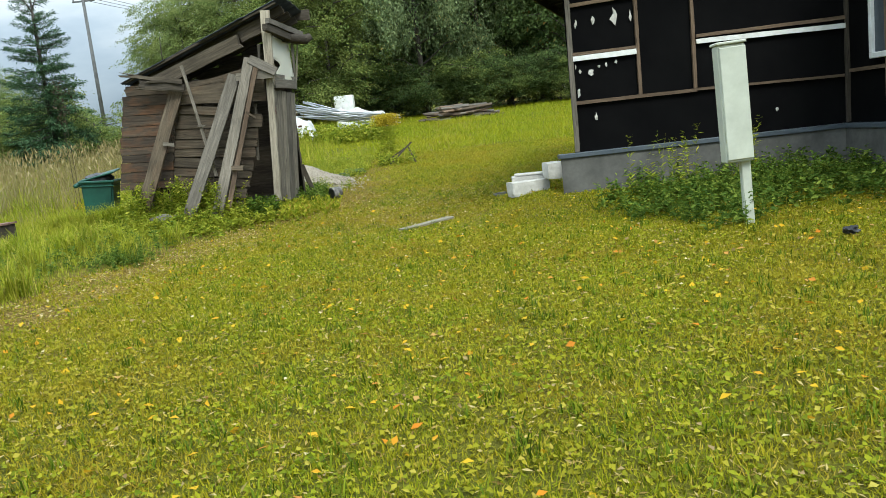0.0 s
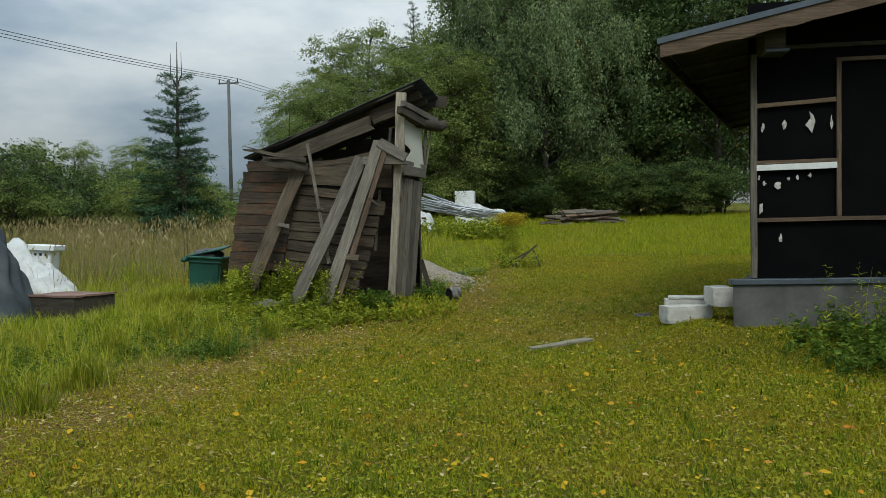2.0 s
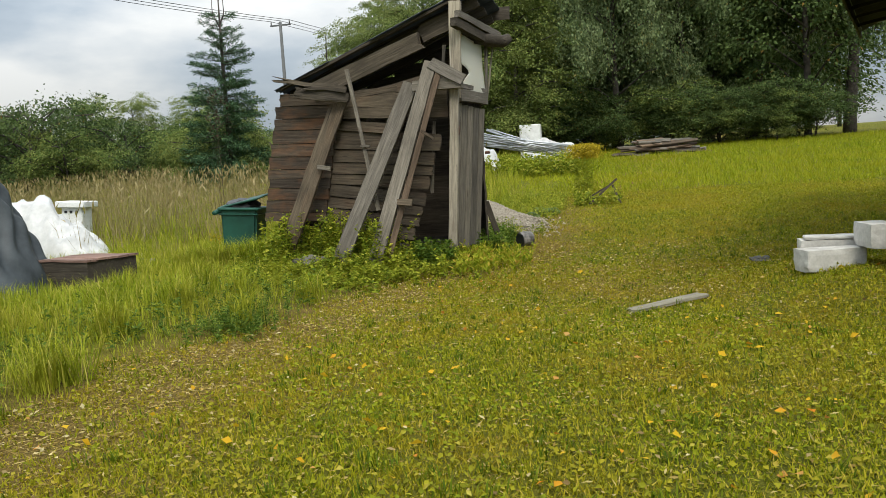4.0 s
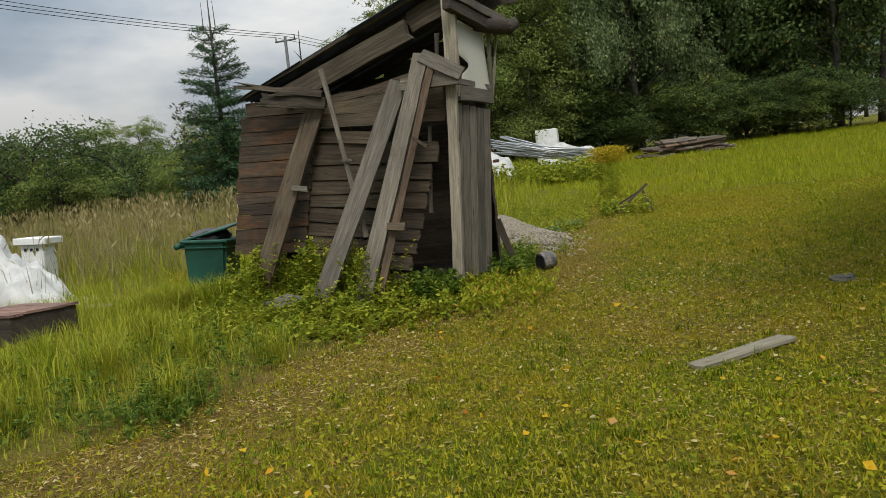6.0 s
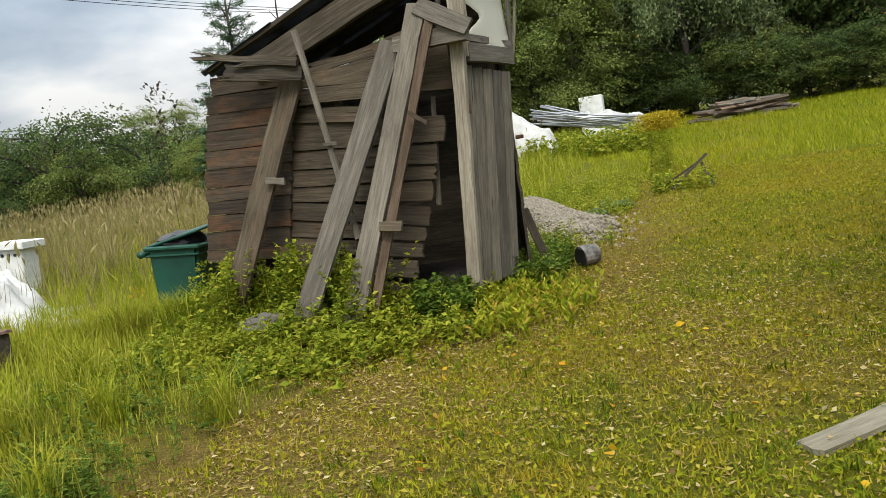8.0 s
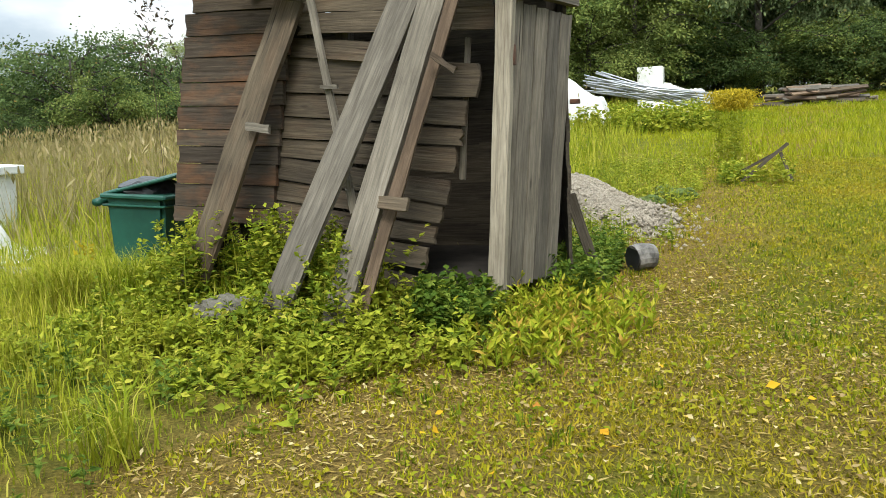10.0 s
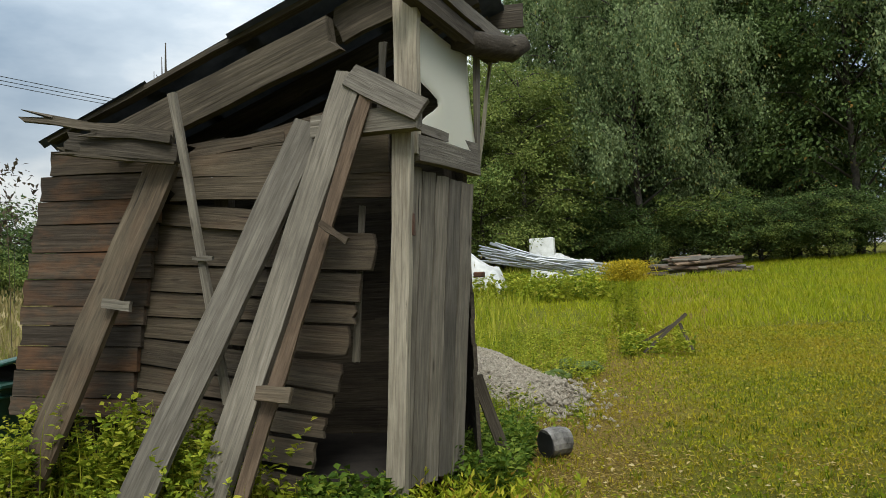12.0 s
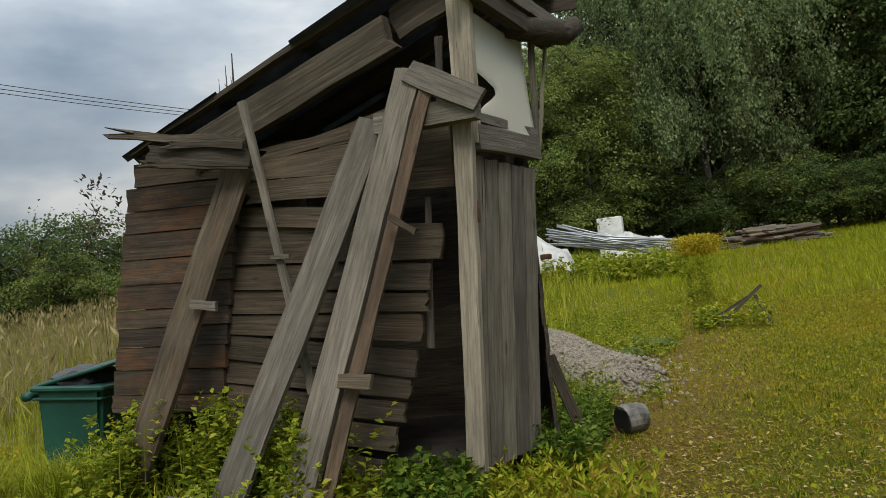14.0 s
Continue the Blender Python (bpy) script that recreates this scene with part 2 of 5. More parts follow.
POLE_WOOD = plain_mat("grey_pole_wood", (0.09, 0.092, 0.09), (0.15, 0.152, 0.15), 2.0, 0.9)
WIRE = plain_mat("dark_wire", (0.04, 0.04, 0.045), (0.08, 0.08, 0.085), 3.0, 0.5, 0.5)
# shed floor colour, also put on the eave underside and backing as shade
FLOOR_AND_SHADE = plain_mat("dark_floor_and_shade", (0.02, 0.017, 0.014), (0.05, 0.042, 0.035), 5.0, 0.95)

LAWN = leaf_mat("lawn_blades", [(0.0, (0.0848, 0.115, 0.003)), (0.3, (0.18, 0.215, 0.006)), (0.6, (0.286, 0.295, 0.008)), (0.88, (0.392, 0.345, 0.014)), (1.0, (0.498, 0.39, 0.07))], (0.36, 0.235, 0.02), patch_scale=0.7)
FARGRASS = leaf_mat("bright_far_grass", [(0.0, (0.13, 0.18, 0.006)), (0.5, (0.23, 0.28, 0.008)), (0.9, (0.34, 0.36, 0.014)), (1.0, (0.44, 0.38, 0.05))], (0.34, 0.31, 0.015), patch_scale=0.4)
CLOVER = leaf_mat("clover_leaves", [(0.0, (0.099, 0.143, 0.005)), (0.5, (0.209, 0.255, 0.008)), (0.85, (0.33, 0.326, 0.014)), (1.0, (0.462, 0.388, 0.07))], (0.363, 0.245, 0.025))
STRAW = leaf_mat("dry_straw", [(0.0, (0.2, 0.13, 0.03)), (0.5, (0.36, 0.26, 0.07)), (1.0, (0.52, 0.42, 0.17))])
MEADOW = leaf_mat("meadow_blades", [(0.0, (0.11, 0.16, 0.008)), (0.4, (0.21, 0.27, 0.01)), (0.75, (0.33, 0.36, 0.02)), (1.0, (0.46, 0.4, 0.09))], (0.4, 0.35, 0.04), patch_scale=0.6)
DRYGRASS = leaf_mat("dry_tall_grass", [(0.0, (0.18, 0.15, 0.05)), (0.5, (0.31, 0.24, 0.1)), (1.0, (0.42, 0.34, 0.18))], (0.16, 0.17, 0.05))
WEED = leaf_mat("weed_leaves", [(0.0, (0.075, 0.125, 0.01)), (0.4, (0.18, 0.235, 0.018)), (0.8, (0.32, 0.35, 0.028)), (1.0, (0.45, 0.41, 0.06))], (0.36, 0.36, 0.03), patch_scale=1.2)
DARKWEED = leaf_mat("dark_weed_leaves", [(0.0, (0.045, 0.09, 0.012)), (0.6, (0.115, 0.18, 0.022)), (1.0, (0.23, 0.28, 0.04))])
TUFT = leaf_mat("dark_lawn_tufts", [(0.0, (0.05, 0.09, 0.004)), (0.6, (0.12, 0.17, 0.008)), (1.0, (0.24, 0.27, 0.015))])
DOCK = leaf_mat("broad_yellow_leaves", [(0.0, (0.15, 0.22, 0.01)), (0.5, (0.31, 0.34, 0.02)), (0.85, (0.44, 0.4, 0.04)), (1.0, (0.42, 0.24, 0.05))])
GOLD = leaf_mat("goldenrod_heads", [(0.0, (0.24, 0.2, 0.015)), (0.6, (0.42, 0.32, 0.02)), (1.0, (0.55, 0.42, 0.03))])
FALLEN = leaf_mat("fallen_leaves", [(0.0, (0.6, 0.34, 0.015)), (0.5, (0.62, 0.4, 0.02)), (0.8, (0.55, 0.2, 0.015)), (1.0, (0.45, 0.3, 0.1))])
DRYSTALK = leaf_mat("dead_stalk", [(0.0, (0.04, 0.03, 0.02)), (1.0, (0.1, 0.08, 0.05))])
LITTER = leaf_mat("dried_leaf_litter", [(0.0, (0.2, 0.13, 0.05)), (0.5, (0.42, 0.32, 0.14)), (0.85, (0.6, 0.52, 0.28)), (1.0, (0.62, 0.4, 0.08))])
BIRCH_LEAF = leaf_mat("birch_leaves", [(0.0, (0.045, 0.08, 0.03)), (0.5, (0.125, 0.18, 0.07)), (0.95, (0.25, 0.31, 0.13)), (1.0, (0.34, 0.27, 0.08))], (0.34, 0.4, 0.2), patch_scale=1.1, squash=0.45)
DARK_LEAF = leaf_mat("dark_tree_leaves", [(0.0, (0.0246, 0.048, 0.0148)), (0.6, (0.0697, 0.112, 0.0328)), (0.97, (0.139, 0.192, 0.0615)), (1.0, (0.246, 0.12, 0.0246))], (0.131, 0.176, 0.0492), patch_scale=0.9, squash=1.6)
WILLOW_LEAF = leaf_mat("greyish_willow_leaves", [(0.0, (0.0875, 0.125, 0.035)), (0.6, (0.188, 0.25, 0.07)), (1.0, (0.325, 0.362, 0.126))], (0.25, 0.275, 0.07), patch_scale=0.6)
SHRUB_LEAF = leaf_mat("olive_shrub_leaves", [(0.0, (0.0688, 0.115, 0.0275)), (0.6, (0.163, 0.218, 0.0525)), (1.0, (0.275, 0.307, 0.0813))], (0.225, 0.243, 0.0625), patch_scale=0.6)
NEEDLE = leaf_mat("spruce_needles", [(0.0, (0.035, 0.08, 0.035)), (0.6, (0.07, 0.135, 0.06)), (1.0, (0.13, 0.2, 0.09))], through_light=0.1)


# ---- building helpers ----
WORLD = {}


def thing(name, at, label, category, group="", kind="", turn=0.0):
    ob = new(name)
    m = pose(*at, 0, 0, turn)
    ob.matrix_basis = m
    ob.empty_display_size = 0.1
    WORLD[ob] = m
    return tagged(ob, label, category, group, kind)


def hang(ob, parent, m):
    WORLD[ob] = m
    if parent is None:
        ob.matrix_basis = m
    else:
        ob.parent = parent
        ob.matrix_basis = WORLD[parent].inverted() @ m
    return ob


def part(name, bm, material, parent, label="", m=None):
    """One mesh object under a thing or a part; bm in the frame m (the world, if none)."""
    if isinstance(bm, bpy.types.Mesh):
        me = bm
    else:
        me = bpy.data.meshes.new(name)
        bm.to_mesh(me)
        bm.free()
    if not me.materials:
        me.materials.append(material)
    ob = new(name, me)
    hang(ob, parent, m if m is not None else Matrix.Identity(4))
    return tagged(ob, label) if label else ob


def box_bm(a, b, bevel=0.006):
    bm = bmesh.new()
    bmesh.ops.create_cube(bm, size=1)
    for v in bm.verts:
        v.co = Vector([(a[i] + b[i]) / 2 + v.co[i] * (b[i] - a[i]) for i in range(3)])
    if bevel:
        bmesh.ops.bevel(bm, geom=bm.edges[:], offset=bevel, segments=1, affect="EDGES")
    return bm


def frame_between(p0, p1, face):
    """A frame at p0 with x along p0 to p1 and z towards face."""
    x = (Vector(p1) - Vector(p0)).normalized()
    z = Vector(face)
    z = (z - x * z.dot(x)).normalized()
    y = z.cross(x)
    return Matrix.Translation(p0) @ Matrix((x, y, z)).transposed().to_4x4()


def plank_bm(length, width, thick, seed=0, ragged=(0.0, 0.0), warp=0.006, end_width=None):
    """A worn plank along x, width in y, thickness in z, with uneven edges and broken ends."""
    end_width = width if end_width is None else end_width
    rng = random.Random(seed)
    bm = bmesh.new()
    n = max(3, min(9, int(length / 0.3)))
    rows = []
    for i in range(n + 1):
        x = length * i / n
        ring = []
        sag = rng.uniform(-warp, warp)
        for j, y in enumerate((-0.5, -0.17, 0.17, 0.5)):
            dx = rng.uniform(0, ragged[0]) if i == 0 else -rng.uniform(0, ragged[1]) if i == n else 0
            yy = y * (width + (end_width - width) * i / n) + (rng.uniform(-warp, warp) if abs(y) > 0.4 else 0)
            ring.append((bm.verts.new((x + dx, yy, thick / 2 + sag)), bm.verts.new((x + dx * 0.8, yy, -thick / 2 + sag))))
        rows.append(ring)
    for a, b in zip(rows, rows[1:]):
        for j in range(3):
            bm.faces.new((a[j][0], b[j][0], b[j + 1][0], a[j + 1][0]))
            bm.faces.new((a[j][1], a[j + 1][1], b[j + 1][1], b[j][1]))
        bm.faces.new((a[0][0], a[0][1], b[0][1], b[0][0]))
        bm.faces.new((a[3][0], b[3][0], b[3][1], a[3][1]))
    for ring in (rows[0], rows[-1]):
        for j in range(3):
            bm.faces.new((ring[j][0], ring[j + 1][0], ring[j + 1][1], ring[j][1]))
    bmesh.ops.recalc_face_normals(bm, faces=bm.faces)
    return bm


SEEDS = iter(range(1, 100000))


def plank(name, p0, p1, width, thick, face, material, parent, label="", ragged=(0.01, 0.01), warp=0.006, end_width=None):
    m = frame_between(p0, p1, face)
    return part(name, plank_bm((Vector(p1) - Vector(p0)).length, width, thick, next(SEEDS), ragged, warp, end_width), material, parent, label, m)


def tube_data(points, radii, n=8):
    pts = np.array(points, float)
    verts, faces = [], []
    for i, p in enumerate(pts):
        d = pts[min(i + 1, len(pts) - 1)] - pts[max(i - 1, 0)]
        d /= np.linalg.norm(d) + 1e-9
        u = np.cross(d, (0.3, 0.9, 0.1) if abs(d[2]) > 0.7 else (0, 0, 1))
        u /= np.linalg.norm(u)
        v = np.cross(d, u)
        for k in range(n):
            a = 2 * math.pi * k / n
            verts.append(p + radii[i] * (math.cos(a) * u + math.sin(a) * v))
    for i in range(len(pts) - 1):
        for k in range(n):
            faces.append((i * n + k, i * n + (k + 1) % n, (i + 1) * n + (k + 1) % n, (i + 1) * n + k))
    faces.append(tuple(range(n))[::-1])
    faces.append(tuple((len(pts) - 1) * n + k for k in range(n)))
    return verts, faces


def tubes_mesh(name, tubes, smooth=True):
    vs, fs = [], []
    for pts, radii, n in tubes:
        v, f = tube_data(pts, radii, n)
        fs += [tuple(i + len(vs) for i in q) for q in f]
        vs += [tuple(p) for p in v]
    me = bpy.data.meshes.new(name)
    me.from_pydata(vs, [], fs)
    if smooth:
        me.polygons.foreach_set("use_smooth", [True] * len(me.polygons))
    return me


def mesh_np(name, verts, faces):
    """A mesh from arrays: faces all of one size."""
    me = bpy.data.meshes.new(name)
    k = faces.shape[1]
    me.vertices.add(len(verts))
    me.vertices.foreach_set("co", np.ascontiguousarray(verts, np.float32).ravel())
    me.loops.add(faces.size)
    me.loops.foreach_set("vertex_index", np.ascontiguousarray(faces, np.int32).ravel())
    me.polygons.add(len(faces))
    me.polygons.foreach_set("loop_start", np.arange(0, faces.size, k, dtype=np.int32))
    me.polygons.foreach_set("loop_total", np.full(len(faces), k, np.int32))
    me.update(calc_edges=True)
    return me


def blades_np(pos, height, width, lean, rng, near=True):
    """Grass blades at pos: bent tapered strips."""
    n = len(pos)
    a = rng.uniform(0, 2 * np.pi, n)
    d = np.stack([np.cos(a), np.sin(a), np.zeros(n)], 1)
    b = a + np.pi / 2 + rng.normal(0, 0.4, n)
    s = np.stack([np.cos(b), np.sin(b), np.zeros(n)], 1) * (width / 2)[:, None]
    up = np.array((0, 0, 1.0))
    tip = pos + up * (height * np.sqrt(np.clip(1 - lean**2, 0.05, 1)))[:, None] + d * (height * lean)[:, None]
    if not near:
        v = np.stack([pos - s, pos + s, tip], 1).reshape(-1, 3)
        return v, np.arange(3 * n).reshape(-1, 3)
    mid = pos + up * (height * 0.6)[:, None] + d * (height * lean * 0.3)[:, None]
    v = np.stack([pos - s, pos + s, mid - s * 0.8, mid + s * 0.8, tip], 1).reshape(-1, 3)
    o = (5 * np.arange(n))[:, None]
    return v, np.concatenate([o + [0, 1, 3], o + [0, 3, 2], o + [2, 3, 4]], 0)


def leaves_np(base, along, length, width, rng, fold=0.25):
    """Pointed leaves from base, along a direction: two facets folded on the midrib."""
    n = len(base)
    along = along / (np.linalg.norm(along, axis=1, keepdims=True) + 1e-9)
    r = rng.normal(0, 1, (n, 3))
    side = np.cross(along, np.array((0, 0, 1.0)) + 0.45 * r)
    side /= np.linalg.norm(side, axis=1, keepdims=True) + 1e-9
    nrm = np.cross(side, along)
    tip = base + along * length[:, None]
    mid = base + along * (length * 0.45)[:, None] + nrm * (width * fold)[:, None]
    v = np.stack([base, mid + side * (width / 2)[:, None], tip, mid - side * (width / 2)[:, None]], 1).reshape(-1, 3)
    o = (4 * np.arange(n))[:, None]
    return v, np.concatenate([o + [0, 1, 2], o + [0, 2, 3]], 0)


def joined(items):
    vs, fs, k = [], [], 0
    for v, f in items:
        vs.append(v)
        fs.append(f + k)
        k += len(v)
    return np.concatenate(vs), np.concatenate(fs)


def stuff(name, data, material, label, category):
    me = mesh_np(name, *data)
    me.materials.append(material)
    return tagged(new(name, me), label, category, "", "stuff")


# ---- ground ----
def ss(a, b, x):
    t = np.clip((np.asarray(x, float) - a) / (b - a), 0, 1)
    return t * t * (3 - 2 * t)


def ground_z(x, y):
    x, y = np.asarray(x, float), np.asarray(y, float)
    z = 0.062 * (np.clip(y, 15, 55) - 15) * ss(14, 20, y) + 0.035 * np.clip(y - 55, 0, 150)
    z = z - 0.05 * np.exp(-(((x + 0.3) / 2.5) ** 2 + ((y - 12.6) / 2.0) ** 2))
    z = z + 0.30 * np.exp(-(((x + 5.0) / 1.9) ** 2 + ((y - 15.9) / 1.3) ** 2))
    z = z + 0.18 * ss(-3.5, -8, x) * ss(6, 13, y)
    z = z + 0.24 * ss(0.2, 1.5, x) * ss(10.2, 12.4, y) * (1 - ss(13, 16, y))
    z = z + 0.025 * np.sin(x * 1.3 + 0.7 * y) * np.sin(y * 0.9 - 0.4 * x) * ss(-1, 3, y)
    return z


def gz(x, y):
    return float(ground_z(x, y))


def build_ground():
    def axis(lo, hi, step, far):
        fine = np.arange(lo, hi + 1e-6, step)
        out, d, p = [], step, hi
        while p < far:
            d *= 1.35
            p += d
            out.append(p)
        low, d, p = [], step, lo
        while p > -far:
            d *= 1.35
            p -= d
            low.append(p)
        return np.concatenate([low[::-1], fine, out])

    xs, ys = axis(-14, 9, 0.25, 900), axis(-3, 32, 0.25, 900)
    gx, gy = np.meshgrid(xs, ys)
    v = np.stack([gx, gy, ground_z(gx, gy)], -1).reshape(-1, 3)
    w, h = len(xs), len(ys)
    i = (np.arange(h - 1)[:, None] * w + np.arange(w - 1)[None]).ravel()
    me = mesh_np("ground", v, np.stack([i, i + 1, i + w + 1, i + w], 1))
    me.polygons.foreach_set("use_smooth", [True] * len(me.polygons))
    me.materials.append(GROUND)
    tagged(new("ground", me), "uneven mown lawn rising to a rough meadow", "ground", "", "structure")


build_ground()


# ---- the house ----
def build_house():
    house = thing("house", (4.0, 12.3, 0.3), "unfinished house clad in black felt and battens on a concrete base", "house")
    front = 12.3
    def prism(outline, z0, z1):
        bm = bmesh.new()
        lo, hi = [[bm.verts.new((x, y, z)) for x, y in outline] for z in (z0, z1)]
        n = len(outline)
        for i in range(n):
            bm.faces.new((lo[i], lo[(i + 1) % n], hi[(i + 1) % n], hi[i]))
        bm.faces.new(lo[::-1])
        bm.faces.new(hi)
        bmesh.ops.recalc_face_normals(bm, faces=bm.faces)
        return bm

    part("wall", prism([(2.0, front + 0.03), (6.2, front + 0.03), (6.2, 20.0), (4.5, 20.0)], 0.8, 4.3), FELT, house, "black felt wall")
    part("wall", box_bm((6.2, 6.0, 0.8), (10.5, 20.0, 4.6), 0), FELT, house, "black felt wing wall")
    part("foundation", prism([(1.75, front - 0.12), (6.06, front - 0.12), (6.06, 20.2), (4.3, 20.2)], -0.2, 0.76), CONCRETE, house, "grey concrete foundation")
    part("foundation", box_bm((6.06, 5.85, -0.2), (10.7, 20.2, 0.758), 0.01), CONCRETE, house, "grey concrete foundation")
    part("sill_flashing", box_bm((1.72, front - 0.15, 0.76), (6.1, front + 0.03, 0.83), 0.008), STEEL, house, "dark steel sill flashing")
    part("sill_flashing", box_bm((6.03, 5.85, 0.762), (6.2, front - 0.15, 0.83), 0.008), STEEL, house, "dark steel sill flashing")

    def batten(x0, z0, x1, z1, w=0.045, material=TAN_WOOD, y=front, label=""):
        plank("batten", (x0, y, z0), (x1, y, z1), w, 0.05, (0, -1, 0), material, house, label, (0.004, 0.004), 0.003)

    batten(2.03, 0.84, 2.06, 3.65, 0.07, GREY_WOOD)
    for z in (1.57, ):
        batten(2.07, z, 3.9, z, 0.05)
        batten(3.9, z + 0.01, 6.12, z - 0.03, 0.04)
    batten(2.07, 2.29, 3.03, 2.30, 0.045)
    batten(2.07, 2.225, 3.03, 2.235, 0.075, WHITE, front - 0.004, "white painted batten")
    batten(3.05, 1.6, 3.07, 3.55, 0.05)
    batten(3.88, 1.6, 3.9, 3.6, 0.05)
    batten(2.08, 3.0, 3.03, 3.05, 0.05)
    batten(3.04, 3.54, 3.9, 3.54, 0.045)
    batten(2.1, 3.72, 6.1, 3.72, 0.05, DARK_WOOD)
    batten(3.93, 2.36, 6.18, 2.39, 0.05)
    batten(3.93, 2.28, 6.2, 2.27, 0.07, WHITE, front - 0.004, "white painted batten")
    batten(6.16, 0.84, 6.2, 4.0, 0.06, DARK_WOOD, front - 0.01)
    for y in (11.2, 10.4, 9.6, 8.8):
        plank("batten", (6.17, y, 0.84), (6.17, y, 4.4), 0.05, 0.05, (-1, 0, 0), TAN_WOOD, house, "", (0.004, 0.004), 0.003)
    for z in (1.6, 3.1):
        plank("batten", (6.165, 12.2, z), (6.165, 6.2, z), 0.05, 0.05, (-1, 0, 0), TAN_WOOD, house, "", (0.004, 0.004), 0.003)
    # torn scraps of felt showing pale fibre
    rng = random.Random(5)
    for x, z, w, h in ((2.16, 2.72, 0.05, 0.14), (2.42, 2.75, 0.06, 0.16), (2.75, 2.8, 0.14, 0.33), (2.98, 2.76, 0.05, 0.2), (2.11, 2.1, 0.04, 0.09), (2.17, 2.03, 0.05, 0.07),
                       (2.34, 2.0, 0.09, 0.1), (2.46, 2.08, 0.05, 0.07), (2.57, 2.1, 0.04, 0.1), (2.72, 2.12, 0.06, 0.06), (2.13, 1.72, 0.08, 0.2), (2.36, 1.33, 0.05, 0.14), (5.1, 1.15, 0.05, 0.08)):
        bm = bmesh.new()
        k = 9
        ring = [bm.verts.new((x + w * 0.5 * math.cos(a) * rng.uniform(0.3, 1.2) + 0.2 * h * math.sin(a) * w, front + 0.022 - rng.uniform(0, 0.02), z + h * 0.5 * math.sin(a) * rng.uniform(0.35, 1.15))) for a in [2 * math.pi * i / k for i in range(k)]]
        mid = bm.verts.new((x, front + 0.005, z))
        for i in range(k):
            bm.faces.new((ring[i], ring[(i + 1) % k], mid))
        part("torn_scrap", bm, BLOCK, house, "pale torn scrap of felt backing")
    # roof: a low gable end facing the lawn, with a wide overhang at the eave
    def slope(x):
        return 3.62 + 0.205 * (x - 0.84)
    bm = bmesh.new()
    for y in (11.66, 20.7):
        xe = 0.8 + 0.318 * (y - 11.66)
        for x, dz in ((xe, 0.16), (xe, 0.09), (10.6, 0.09), (10.6, 0.16)):
            bm.verts.new((x, y, slope(0.8 if x == xe else x) + dz))
    bm.verts.ensure_lookup_table()
    q = bm.verts
    for f in ((0, 1, 2, 3), (7, 6, 5, 4), (0, 4, 5, 1), (1, 5, 6, 2), (2, 6, 7, 3), (3, 7, 4, 0)):
        bm.faces.new([q[i] for i in f])
    part("roof", bm, STEEL, house, "dark grey sheet steel roof")
    # soffit panel: its dark colour puts the eave's shade under the roof
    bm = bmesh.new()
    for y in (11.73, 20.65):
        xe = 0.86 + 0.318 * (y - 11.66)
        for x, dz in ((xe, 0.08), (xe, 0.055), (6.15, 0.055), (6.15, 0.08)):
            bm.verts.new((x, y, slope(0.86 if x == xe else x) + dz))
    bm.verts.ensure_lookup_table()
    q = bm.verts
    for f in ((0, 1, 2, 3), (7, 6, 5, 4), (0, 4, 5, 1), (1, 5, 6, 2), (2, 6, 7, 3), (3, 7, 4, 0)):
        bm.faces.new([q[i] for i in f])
    part("soffit", bm, FLOOR_AND_SHADE, house, "boarded underside of the eave, its shade put into the dark colour")
    # scalloped barge board
    bm = bmesh.new()
    n = 60
    top, low = [], []
    for i in range(n + 1):
        x = 0.84 + 6.2 * i / n
        wave = 0.025 * abs(math.sin(x * 5.2)) if x < 2.6 else 0.01
        top.append((x, slope(x) + 0.088))
        low.append((x, slope(x) - 0.10 + wave))
    rows = [[bm.verts.new((x, y, z)) for x, z in line] for y in (11.68, 11.72) for line in (top, low)]
    for i in range(n):
        a, b, c, d = rows
        bm.faces.new((a[i], b[i], b[i + 1], a[i + 1]))
        bm.faces.new((c[i], c[i + 1], d[i + 1], d[i]))
        bm.faces.new((b[i], d[i], d[i + 1], b[i + 1]))
    part("barge_board", bm, TAN_WOOD, house, "bleached wavy barge board")
    # rafter tails get the same dark colour as painted shade, not their wood tone
    for i in range(9):
        y = 11.85 + 0.95 * i
        x = 0.86 + 0.318 * (y - 11.66)
        plank("rafter_tail", (x, y, 3.62), (x + 1.2, y + 0.1, 3.84), 0.05, 0.12, (0, -1, 0), FLOOR_AND_SHADE, house)
    plank("fascia", (0.83, 11.74, 3.62), (3.7, 20.7, 3.62), 0.16, 0.03, (-1, 0.3, 0), DARK_WOOD, house)
    part("beam_end", box_bm((2.1, 11.95, 3.62), (2.36, 12.35, 3.9), 0.015), DARK_WOOD, house, "dark boxed beam end")
    part("beam_cap", box_bm((2.12, 11.945, 3.6), (2.4, 12.3, 3.64), 0.01), STEEL, house)
    # wing window
    win = part("window", box_bm((6.1, 10.3, 1.72), (6.2, 11.55, 1.8), 0.008), WHITE, house, "white window with a plain pane")
    for a, b in (((6.1, 10.3, 2.95), (6.2, 11.55, 3.03)), ((6.1, 10.3, 1.8), (6.2, 10.38, 2.95)), ((6.1, 11.47, 1.8), (6.2, 11.55, 2.95)), ((6.12, 10.9, 1.8), (6.2, 10.95, 2.95))):
        part("window_frame", box_bm(a, b, 0.008), WHITE, win)
    part("pane", box_bm((6.15, 10.38, 1.8), (6.16, 11.47, 2.95), 0), STEEL, win)


build_house()


